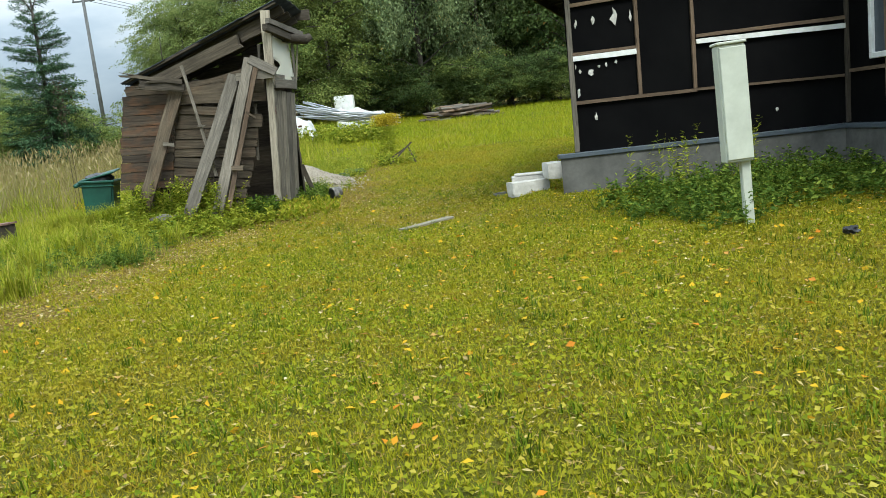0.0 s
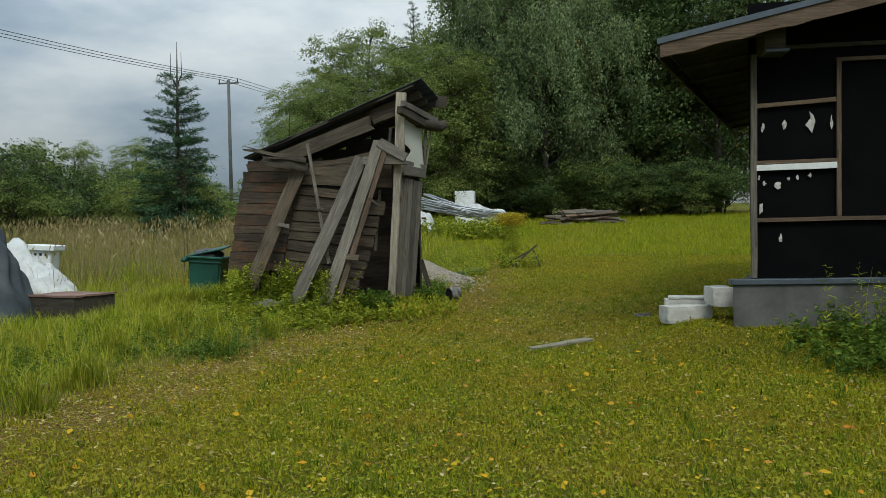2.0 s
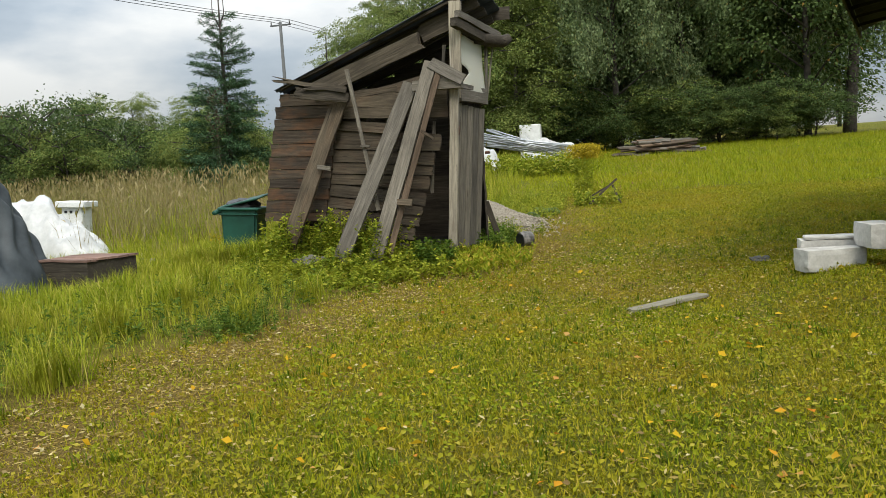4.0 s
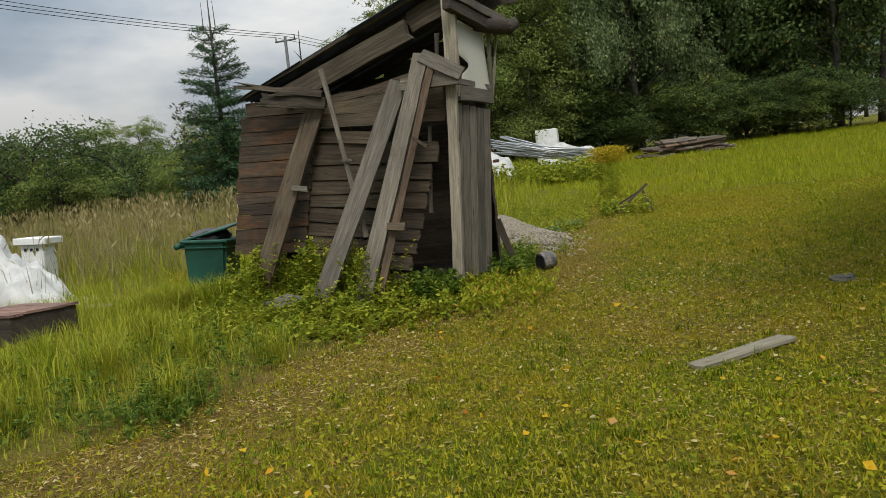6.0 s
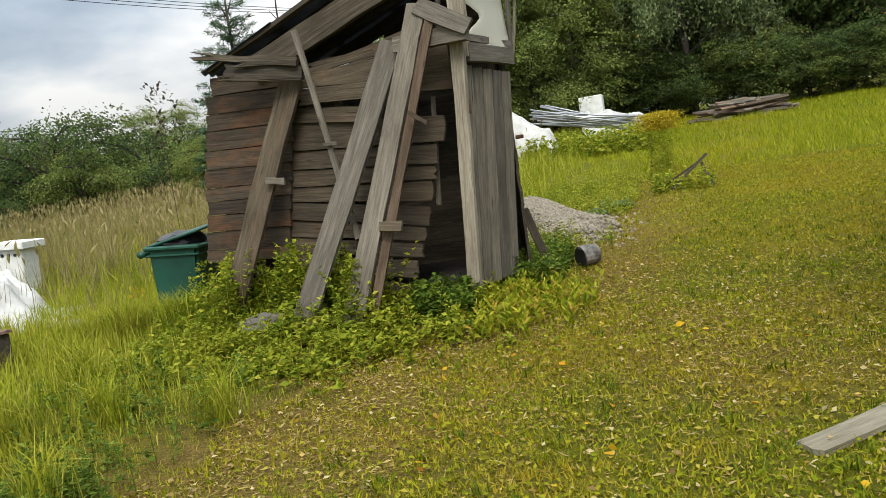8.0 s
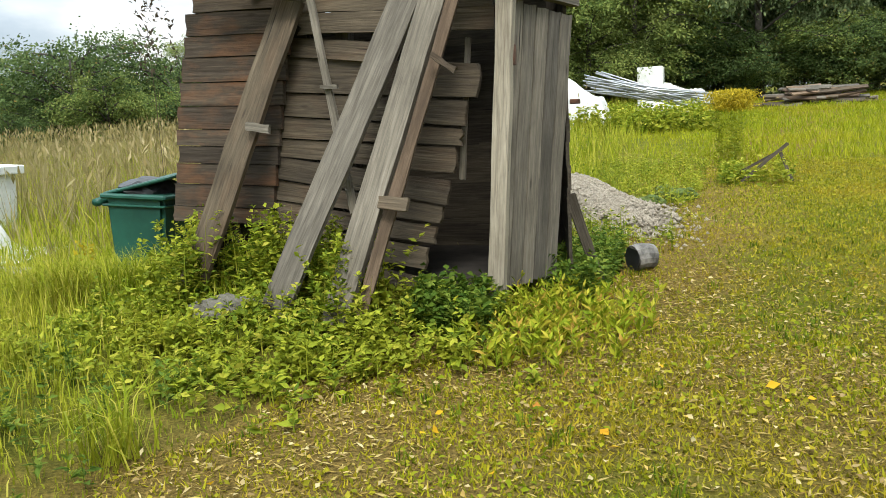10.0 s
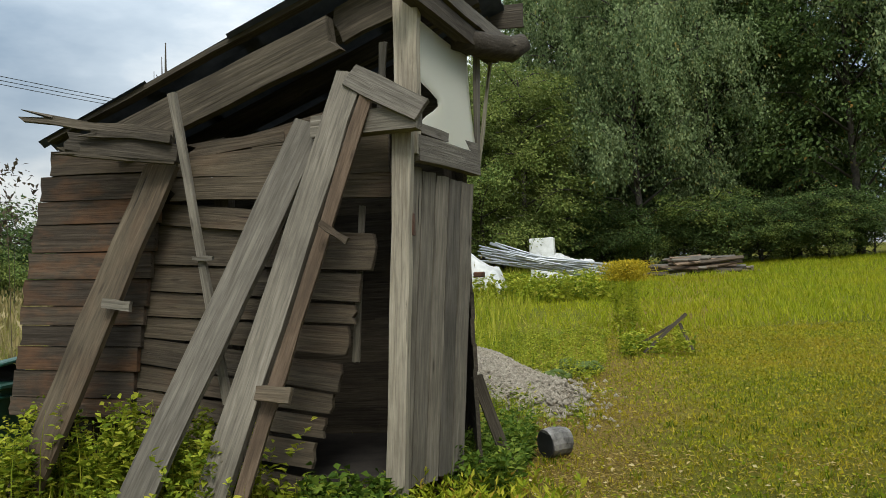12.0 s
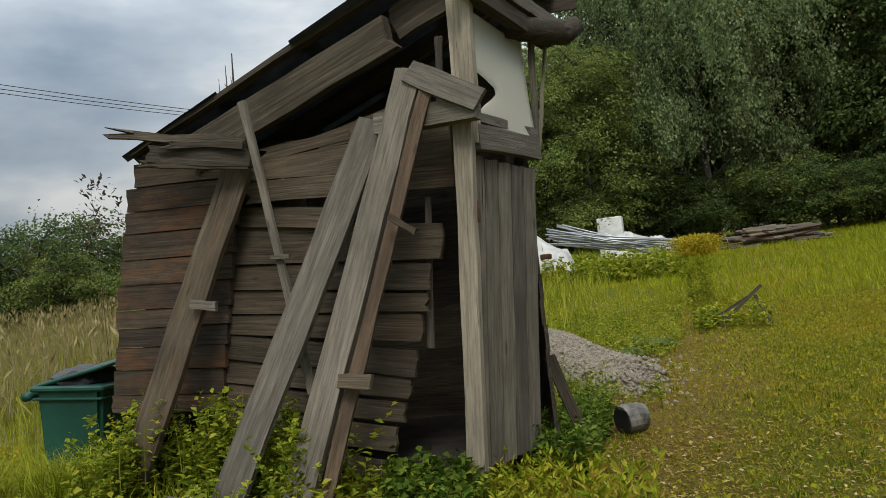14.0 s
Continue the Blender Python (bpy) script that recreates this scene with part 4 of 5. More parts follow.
def rock(name, x, y, s, flat, label, seed, material=STONE):
    bm = bmesh.new()
    bmesh.ops.create_icosphere(bm, subdivisions=3, radius=1)
    for v in bm.verts:
        k = 1 + 0.3 * noise.noise(v.co * 1.6 + Vector((seed, 0, 0))) + 0.08 * noise.noise(v.co * 5)
        v.co = Vector((v.co.x * s * k, v.co.y * s * 0.7 * k, v.co.z * s * flat * k))
    ob = part(name, bm, material, None, "", pose(x, y, gz(x, y) + s * flat * 0.45, 0, 0, seed * 40))
    tagged(ob, label, "stone")


rock("stone", -5.42, 15.05, 0.3, 0.32, "grey stone half hidden by weeds before the shed", 1)
rock("stone", 1.0, 15.6, 0.2, 0.25, "flat grey stone in the lawn", 2)
rock("stone", -4.74, 15.1, 0.1, 0.5, "small grey stone among the weeds", 3)


for rx, ry, rs, seed in ((-2.83, 21.6, 0.2, 4), (-2.45, 22.0, 0.24, 5), (-2.72, 22.5, 0.2, 6)):
    rock("stone", rx, ry, rs, 0.5, "mossy green stone at the foot of the gravel heap", seed, MOSS)
wb = plank("grass_board", (-9.45, 16.36, gz(-9.4, 16.3) + 0.08), (-8.86, 16.28, gz(-8.8, 16.3) + 0.1), 0.14, 0.025, (0, -0.4, 1), NEW_WOOD, None)
tagged(wb, "short pale board lying in the long grass", "board")


def scrap():
    bm = bmesh.new()
    bmesh.ops.create_icosphere(bm, subdivisions=3, radius=0.07)
    for v in bm.verts:
        v.co *= 1 + 0.7 * noise.noise(v.co * 22)
        v.co.z *= 0.55
    ob = part("plastic_scrap", bm, BLACK, None, "", pose(3.75, 7.5, gz(3.75, 7.5) + 0.045))
    tagged(ob, "small crumpled black plastic scrap on the lawn", "scrap")


scrap()


def sawhorse():
    x, y = -1.2, 23.5
    z = gz(x, y)
    th = thing("trestle", (x, y, z), "broken dark wooden trestle leaning in the long grass", "trestle")
    for a, b, w in (((-0.45, 0, 0.0), (0.25, 0.1, 0.6), 0.055), ((-0.5, 0.1, 0.14), (0.16, 0.1, 0.5), 0.045), ((0.32, 0.0, 0.0), (0.14, 0.12, 0.46), 0.045)):
        plank("leg", (x + a[0], y + a[1], z + a[2]), (x + b[0], y + b[1], z + b[2]), w, w, (0, -1, 0), DARK_WOOD, th)


sawhorse()


def gravel_heap():
    rng = np.random.default_rng(4)
    n = 14000
    u, v = rng.normal(0, 0.5, n), rng.normal(0, 0.5, n)
    cx, cy = -3.85, 21.3
    x, y = cx + 1.1 * u - 0.4 * v, cy + 1.5 * v - 0.5 * u
    h = np.clip(0.5 - 0.37 * np.hypot(u, v) + 0.05 * np.sin(5 * u + 2 * v) * np.sin(4 * v), 0, 1)
    pos = np.stack([x, y, ground_z(x, y) + h * (0.9 + 0.1 * rng.random(n))], 1)
    s = rng.uniform(0.015, 0.045, n)
    o = np.array([(1, 0, 0), (-1, 0, 0), (0, 1, 0), (0, -1, 0), (0, 0, 0.8), (0, 0, -0.8)], float)
    vv = pos[:, None] + o[None] * s[:, None, None] * rng.uniform(0.6, 1.3, (n, 6, 1))
    f = np.array([(0, 2, 4), (2, 1, 4), (1, 3, 4), (3, 0, 4), (2, 0, 5), (1, 2, 5), (3, 1, 5), (0, 3, 5)])
    bm = bmesh.new()
    bmesh.ops.create_grid(bm, x_segments=30, y_segments=30, size=1.3)
    for q in bm.verts:
        a, b = q.co.x, q.co.y
        xx, yy = cx + 1.1 * a - 0.4 * b, cy + 1.5 * b - 0.5 * a
        q.co = Vector((xx, yy, gz(xx, yy) - 0.03 + max(0, 0.48 - 0.37 * math.hypot(a, b) + 0.05 * math.sin(5 * a + 2 * b) * math.sin(4 * b))))
    heap = part("gravel_heap", bm, GRAVEL, None)
    tagged(heap, "low heap of pale gravel beside the shed", "gravel heap")
    me = mesh_np("pebbles", vv.reshape(-1, 3), (f[None] + 6 * np.arange(n)[:, None, None]).reshape(-1, 3))
    ob = part("loose_gravel", me, GRAVEL, heap)
    tagged(ob, kind="stuff")


gravel_heap()
lb = plank("leaning_board", (-2.75, 16.9, gz(-2.7, 16.9) + 0.02), (-3.0, 16.75, 1.0), 0.09, 0.03, (0.5, -1, 0), DARK_WOOD, None)
tagged(lb, "narrow dark board leaning at the shed corner", "board")


# ---- far end of the meadow ----
def pipe_stack():
    rng = random.Random(8)
    x0, y0 = -6.8, 43.0
    th = thing("pipe_stack", (-4.5, y0, gz(-4.5, y0)), "sloping stack of long grey galvanised pipes", "pipes")
    for i in range(26):
        a = Vector((-7.3 + rng.uniform(-0.4, 0.7), y0 - 1 + rng.uniform(-1, 1), gz(x0, y0) + rng.uniform(0.9, 1.75)))
        b = Vector((-2.7 + rng.uniform(-0.8, 0.6), y0 - 1 + rng.uniform(-0.6, 1.0), gz(-2.6, y0) + rng.uniform(0.15, 0.75)))
        part("pipe", tubes_mesh("pipe", [([a, a.lerp(b, 0.5) - Vector((0, 0, 0.06)), b], [0.035] * 3, 6)]), PIPE, th)


pipe_stack()


def far_sheet(u, v):
    x, y = -5.9 + 3.1 * u, 44.0 + 2.2 * v
    e = min(u, 1 - u) * 2
    h = (1.45 - 0.5 * u) * min(1, e * 4) * (0.85 + 0.3 * noise.noise(Vector((x * 1.3, y * 1.3, 7))) - 0.22 * abs(noise.noise(Vector((x * 4, y * 3, 2))))) * min(1, min(v, 1 - v) * 5)
    return (x, y, gz(x, y) + max(0.0, h))


drape("white_tarpaulin", 40, 20, far_sheet, TARP, "crumpled white plastic over a heap at the wood's edge", "tarpaulin")


def far_left_sheet(u, v):
    x, y = -8.5 + 2.9 * u, 35.4 + 1.3 * v
    h = 1.75 - 0.75 * float(ss(-7.4, -6.0, x)) + 0.12 * noise.noise(Vector((x * 2.5, y * 2.5, 3)))
    return (x, y, gz(x, y) + max(0.0, h * min(1, u * 6, (1 - u) * 9) ** 0.6 * min(1, v * 3.5, (1 - v) * 5) ** 0.6))


drape("white_tarpaulin", 30, 16, far_left_sheet, TARP, "white sheet slumped over rubbish by the pipes", "tarpaulin")
bx = part("white_crate", box_bm((-0.55, -0.4, 0), (0.55, 0.4, 1.85), 0.03), WHITE, None, "", pose(-5.5, 46.8, gz(-5.5, 46.8)))
tagged(bx, "plain white box standing behind the tarpaulin", "crate")


def timber_pile():
    rng = random.Random(12)
    th = thing("timber_pile", (1.2, 45.4, gz(1.2, 45.4)), "untidy pile of old grey boards and beams", "timber pile")
    for i in range(46):
        x, y = rng.uniform(-0.3, 2.7), 44.8 + rng.uniform(0, 1.4)
        lift = rng.uniform(0.03, 1.05) * max(0.12, 1 - abs(x - 1.0) / 1.7)
        a = rng.uniform(-0.6, 0.6)
        half = rng.uniform(0.45, 1.15)
        zz = gz(x, y) + lift
        plank("board", (x - half, y - a, zz - rng.uniform(-0.1, 0.1)), (x + half, y + a, zz + rng.uniform(-0.12, 0.12)), rng.uniform(0.12, 0.26), 0.06, (0, -0.6, 1), (AGED_WOOD, TAN_WOOD, GREY_WOOD)[i % 3], th)


timber_pile()


# ---- power line ----
def power_line():
    tops = [Vector((-27.6, 66.0, 14.9)), Vector((-45.0, 20.0, 16.2)), Vector((-22.0, 150.0, 22.0))]
    for i, p in enumerate(tops):
        g = gz(p.x, p.y)
        th = thing("power_pole", (p.x, p.y, g), "grey wooden power pole with a short crossarm", "power pole", "power poles")
        part("pole", tubes_mesh("pole", [([(p.x, p.y, g - 0.3), (p.x, p.y, p.z)], [0.17, 0.12], 12)]), POLE_WOOD, th)
        part("crossarm", box_bm((p.x - 0.9, p.y - 0.06, p.z - 0.32), (p.x + 0.9, p.y + 0.06, p.z - 0.2), 0.01), POLE_WOOD, th)
        for s in (-0.8, 0.0, 0.8):
            part("insulator", tubes_mesh("insulator", [([(p.x + s, p.y, p.z - 0.2), (p.x + s, p.y, p.z + 0.12)], [0.05, 0.04], 8)]), CONCRETE, th)
    for a, b in ((0, 1), (0, 2)):
        for s in (-0.8, 0.0, 0.8):
            p, q = tops[a] + Vector((s, 0, 0.1)), tops[b] + Vector((s, 0, 0.1))
            pts = [p.lerp(q, t / 12) - Vector((0, 0, 0.9 * 4 * (t / 12) * (1 - t / 12))) for t in range(13)]
            ob = part("wire", tubes_mesh("wire", [(pts, [0.022] * 13, 5)]), WIRE, None)
            tagged(ob, "thin dark overhead wire strung between poles", "wire", "overhead wires")


power_line()


# ---- trees ----
def tree_meshes(seed, height, spread, leaf, clusters, per, material, bark, droop=0.5, low=0.12, lobes=9, trunk_r=0.2):
    """Trunk with limbs, and a crown of leaf sprays hung on the limbs' ends."""
    rng = np.random.default_rng(seed)
    tubes, tips = [], []
    lean = rng.normal(0, 0.03, 2)
    pts = [np.array((lean[0] * z + 0.15 * math.sin(z * 0.6 + seed), lean[1] * z, z)) for z in np.linspace(-0.3, height * 0.93, 9)]
    tubes.append((pts, list(np.linspace(trunk_r, 0.03, 9)), 9))
    nl = lobes * 4
    for i in range(nl):
        h = height * (low + (0.92 - low) * (i + rng.random()) / nl)
        k = (h / height - low) / (1 - low)
        reach = spread * (0.35 + 0.85 * math.sin(math.pi * min(1, 0.16 + 0.84 * k)) ** 0.8) * rng.uniform(0.55, 1.15)
        a = i * 2.4 + rng.uniform(-0.5, 0.5)
        b = np.array((lean[0] * h, lean[1] * h, h))
        e = b + np.array((math.cos(a) * reach, math.sin(a) * reach, reach * rng.uniform(0.15, 0.6)))
        mid = (b + e) / 2 + np.array((0, 0, reach * 0.15))
        tubes.append(([b, mid, e], [trunk_r * 0.35 * (1 - 0.6 * k), 0.035, 0.012], 5))
        tips += [(mid, reach * 0.3), (e, reach * 0.34), (b * 0.25 + e * 0.75, reach * 0.32)]
    tips.append((np.array((lean[0] * height, lean[1] * height, height * 0.95)), spread * 0.25))
    c = np.array([t[0] for t in tips])
    r = np.array([t[1] for t in tips])
    w = r**2 / (r**2).sum()
    pick = rng.choice(len(c), clusters, p=w)
    d = rng.normal(0, 1, (clusters, 3))
    d /= np.linalg.norm(d, axis=1, keepdims=True)
    centre = c[pick] + d * (r[pick] * rng.random(clusters) ** 0.45)[:, None]
    base = np.repeat(centre, per, 0)
    n = len(base)
    if droop > 0.8:
        # hanging tassels: leaves strung along thin drooping twigs
        run = np.repeat(rng.uniform(0.7, 2.6, clusters), per) * rng.random(n)
        sway = np.repeat(rng.normal(0, 0.22, (clusters, 2)), per, 0)
        base = base + np.column_stack([sway * run[:, None], -run]) + rng.normal(0, 0.11, (n, 3)) * np.repeat(rng.uniform(0.7, 1.8, clusters), per)[:, None]
        along = rng.normal(0, 0.45, (n, 3)) + np.array((0, 0, -1.0))
    else:
        # flat leafy sprays that tip outwards
        out = centre * np.array((1, 1, 0))
        out = np.repeat(out / (np.linalg.norm(out, axis=1, keepdims=True) + 1e-6), per, 0)
        size = np.repeat(rng.uniform(0.6, 1.5, clusters), per)[:, None]
        off = rng.normal(0, 1, (n, 3)) * max(0.2, leaf * 1.9) * np.array((1, 1, 0.3)) * size
        off[:, 2] -= 0.35 * (off * out).sum(1) + 0.25 * droop * rng.random(n)
        base = base + off
        along = rng.normal(0, 0.45, (n, 3)) + out * 0.8 + np.array((0, 0, -0.45))
    base[:, 2] = np.maximum(base[:, 2], 0.15)
    data = leaves_np(base, along, leaf * rng.uniform(0.7, 1.4, n), leaf * rng.uniform(0.45, 0.8, n), rng)
    crown = mesh_np("crown", *data)
    crown.materials.append(material)
    trunk = tubes_mesh("trunk", tubes)
    trunk.materials.append(bark)
    return trunk, crown


def tree(name, meshes, x, y, turn, scale, label, category="tree", group="", sink=0.0):
    ob = new(name)
    m = pose(x, y, gz(x, y) - sink, 0, 0, turn)
    ob.matrix_basis = m @ Matrix.Diagonal((*scale, 1))
    tagged(ob, label, category, group)
    for part_name, me in zip(("trunk", "crown"), meshes):
        o = new(part_name, me)
        o.parent = ob
    return ob


def plant_trees():
    rng = random.Random(21)
    birch = [tree_meshes(s, 18, 3.6, 0.15, 720, 52, BIRCH_LEAF, BARK, 1.2, 0.08, 9, 0.2) for s in (1, 2)]
    dark = [tree_meshes(s, 17, 4.0, 0.22, 800, 30, DARK_LEAF, BARK, 0.5, 0.02, 10, 0.2) for s in (3, 4)]
    far = [tree_meshes(s, 17, 4.2, 0.42, 700, 8, m_, BARK, 0.5, 0.03, 8, 0.22) for s, m_ in ((13, DARK_LEAF), (14, BIRCH_LEAF))]
    willow = tree_meshes(6, 12, 3.4, 0.125, 1300, 40, WILLOW_LEAF, BARK, 0.4, 0.04, 9, 0.2)
    shrub = [tree_meshes(s, 3.0, 1.7, 0.095, 420, 30, SHRUB_LEAF, BARK, 0.2, 0.02, 5, 0.06) for s in (8, 9)]
    dshrub = tree_meshes(10, 3.0, 1.9, 0.1, 380, 28, DARK_LEAF, BARK, 0.2, 0.02, 5, 0.06)
    olive = tree_meshes(16, 9.0, 2.3, 0.13, 700, 24, SHRUB_LEAF, BARK, 0.35, 0.03, 8, 0.14)
    for x, y, s in ((-6.4, 50, 1.2), (-8.6, 48, 1.05), (-10.5, 48, 0.95)):
        tree("olive_tree", olive, x, y, rng.uniform(0, 360), (s, s, s), "yellow-green young tree behind the shed", "tree", "young trees")
    lone = tree_meshes(17, 17, 4.5, 0.2, 800, 20, BIRCH_LEAF, BARK, 0.9, 0.3, 8, 0.42)
    tree("lone_tree", lone, 12.9, 57, 20, (1, 1, 1), "tall thick-trunked tree standing at the end of the wood", "tree")
    # front row of the wood
    for x, y, s in ((-4.4, 55.5, 1.0), (-0.9, 53, 1.1), (3.0, 56, 1.05), (-6.3, 58, 1.05)):
        tree("birch_tree", birch[rng.randrange(2)], x, y, rng.uniform(0, 360), (s, s, s), "tall birch with drooping grey-green sprays", "tree", "trees of the wood")
    for i in range(15):
        x = -9 + 2.35 * i + rng.uniform(-0.8, 0.8)
        y = 56 + rng.uniform(0, 4) + (2 if i % 2 else 0)
        if x > 10.6 or x < -4.5:
            continue
        s = rng.uniform(0.95, 1.2)
        tree("broadleaf_tree", dark[rng.randrange(2)], x, y, rng.uniform(0, 360), (s, s, s * rng.uniform(0.95, 1.2)), "dense dark green broadleaf tree", "tree", "trees of the wood")
    for i in range(16):
        x = -12 + 2.6 * i + rng.uniform(-1, 1)
        y = 66 + rng.uniform(0, 5)
        if x < -5.0:
            continue
        if x > 10.0:
            y += 55
        s = rng.uniform(1.1, 1.35)
        tree("broadleaf_tree", far[rng.randrange(2)], x, y, rng.uniform(0, 360), (s, s, s), "dense green tree deep in the wood", "tree", "trees of the wood")
    for i in range(30):
        x = -9 + 0.95 * i + rng.uniform(-0.6, 0.6)
        if x > 10.4:
            continue
        s = rng.uniform(0.9, 1.5)
        tree("undergrowth_bush", dshrub if i % 3 else shrub[i % 2], x, 52.5 + rng.uniform(0, 2), rng.uniform(0, 360), (s, s, s * 0.8), "dark leafy bush at the wood's edge", "bush", "undergrowth")
    # nearer mixed trees behind the shed and to its left
    for x, y, s in ((-8.0, 51, 0.85), (-10.3, 51, 0.88), (-13.0, 53, 1.08), (-16.2, 55, 0.9), (-18.2, 57, 0.62), (-15, 50, 0.7)):
        tree("willow_tree", willow, x, y, rng.uniform(0, 360), (s, s, s), "grey-green willow with a rounded crown", "tree", "willows")
    # bushes across the meadow on the low side
    for i in range(44):
        a = radians(25 + 30 * (i % 22) / 21 + rng.uniform(-1, 1))
        d = (38 + rng.uniform(0, 10)) if i < 22 else (60 + rng.uniform(0, 14))
        s = rng.uniform(0.55, 1.0) * (1.0 if i < 22 else 1.5)
        kind = (shrub[0], shrub[1], shrub[0], dshrub)[rng.randrange(4)]
        x, y = -1 - d * math.sin(a), 3 + d * math.cos(a)
        tree("meadow_bush", kind, x, y, rng.uniform(0, 360), (s, s, s), "rounded green bush beyond the meadow", "bush", "bushes beyond the meadow", 0.2)
    for x, y, s in ((-26.5, 35, 1.45), (-30, 38, 1.3), (-24, 38, 1.15), (-33, 34, 1.4), (-13, 38, 0.95), (-19, 38, 1.2), (-17.6, 33.5, 0.85), (-14.3, 33.5, 0.75)):
        tree("meadow_bush", dshrub if x < -23 else shrub[rng.randrange(2)], x, y, rng.uniform(0, 360), (s, s, s), "large rounded willow bush in the meadow", "bush", "bushes beyond the meadow", 0.2)
    for a, d, s in ((33, 70, 0.55), (41, 75, 0.5), (36, 90, 0.7), (47, 80, 0.6), (29, 95, 0.75)):
        x, y = -1 - d * math.sin(radians(a)), 3 + d * math.cos(radians(a))
        tree("willow_tree", willow, x, y, a * 7, (s, s, s), "distant rounded green tree", "tree", "distant trees")


plant_trees()


def spruce(x, y, height, width, label, seed, sparse=1.0, bare=0.985):
    rng = np.random.default_rng(seed)
    g = gz(x, y)
    th = thing("spruce_tree", (x, y, g), label, "tree")
    tubes = [([(x, y, g - 0.2), (x, y, g + height * 0.6), (x + 0.05, y, g + height)], [0.014 * height, 0.008 * height, 0.01], 8)]
    for s in (-0.22, 0.2):
        tubes.append(([(x, y, g + height * 0.78), (x + s, y + s * 0.3, g + height * 0.84), (x + s * 1.1, y, g + height * 0.95)], [0.03, 0.02, 0.008], 5))
    bases, alongs, lens = [], [], []
    z = 0.25
    while z < height * bare:
        k = z / height
        reach = width * (1 - k) ** 0.85 + 0.12
        nb = int(9 - 4 * k)
        for j in range(nb):
            a = rng.uniform(0, 2 * math.pi)
            L = reach * rng.uniform(0.7, 1.15)
            rise = -0.25 + 0.75 * k
            e = np.array((math.cos(a) * L, math.sin(a) * L, L * rise))
            b = np.array((x, y, g + z + rng.uniform(-0.16, 0.16)))
            tubes.append(([b, b + e * 0.5 + (0, 0, -0.04 * L), b + e], [0.02, 0.012, 0.005], 4))
            m = int(50 * L * sparse) + 10
            t = rng.random(m) ** 0.7
            p = b + e * t[:, None] + rng.normal(0, 1, (m, 3)) * (0.05 + 0.13 * L * (1 - t) * (t + 0.3))[:, None] * (1, 1, 0.55)
            dirn = e / L + rng.normal(0, 0.55, (m, 3)) + (0, 0, -0.1)
            bases.append(p)
            alongs.append(dirn)
            lens.append(rng.uniform(0.09, 0.2, m) * (1.15 - 0.4 * k) * (height / 8.4) ** 0.5)
        z += 0.2 + 0.16 * k * (height / 8)
    base, along, ln = np.concatenate(bases), np.concatenate(alongs), np.concatenate(lens)
    me = mesh_np("crown", *leaves_np(base, along, ln, ln * 0.22, rng))
    part("trunk", tubes_mesh("trunk", tubes), BARK, th)
    part("crown", me, NEEDLE, th)


spruce(-15.9, 33.0, 8.4, 2.15, "young dark spruce with a thin top in the meadow", 5, 3.2, 0.84)
spruce(-13.4, 76.0, 20.5, 3.6, "tall dark spruce rising above the wood", 6, 0.9)


# ---- grass and weeds ----
RNG = np.random.default_rng(77)


def spots(n, x0, x1, y0, y1, keep=None):
    p = np.stack([RNG.uniform(x0, x1, n), RNG.uniform(y0, y1, n)], 1)
    if keep is not None:
        p = p[RNG.random(n) < keep(p[:, 0], p[:, 1])]
    return np.column_stack([p, ground_z(p[:, 0], p[:, 1])])


def edge_x(y):
    """The uneven edge between the mown lawn and the long grass."""
    return np.interp(y, (0, 5, 9, 12.5, 14.5, 15.5, 17, 22, 40), (-6.3, -5.6, -5.05, -4.5, -3.8, -3.1, -2.5, -2.7, -5.5)) + 0.25 * np.sin(y * 1.7) + 0.12 * np.sin(y * 4.3)


def out_of_house(x, y):
    return ~((y > 12.15) & (y < 20.4) & (x > 1.7 + 0.31 * (y - 12.15)))


def out_of_shed(x, y):
    return ~((x > -6.3) & (x < -3.2) & (y > 15.85) & (y < 17.8))


def mown(x, y):
    return ((x > edge_x(y)) & out_of_house(x, y)).astype(float)


def worn(x, y):
    """How far the turf is trodden away, on the strip beside the long grass."""
    d = x - edge_x(y) - 0.6
    patchy = 0.76 + 0.24 * np.sin(x * 3.1 + 1.3 * np.sin(y * 2.3)) * np.sin(y * 2.7 + x)
    spread = 0.9 * np.exp(-(((x + 1.1) / 2.0) ** 2 + ((y - 14.7) / 2.6) ** 2))
    return np.maximum(np.exp(-((d / 0.75) ** 2)), spread) * patchy * ss(3, 6, y)


def border(x, y):
    """Thins the drawn blades out towards the far sides of the garden."""
    return ss(-4.5, 1.0, y) * (1 - ss(4.6, 8.0, x) * (y < 6) * 0.9)


def near_weight(x, y):
    return mown(x, y) * border(x, y) * (1 - 0.86 * worn(x, y)) * np.clip(1.15 - 0.045 * np.clip(y - 2, 0, 30), 0.4, 1)


def wild(x, y):
    return ((x < edge_x(y)) & out_of_shed(x, y)).astype(float)


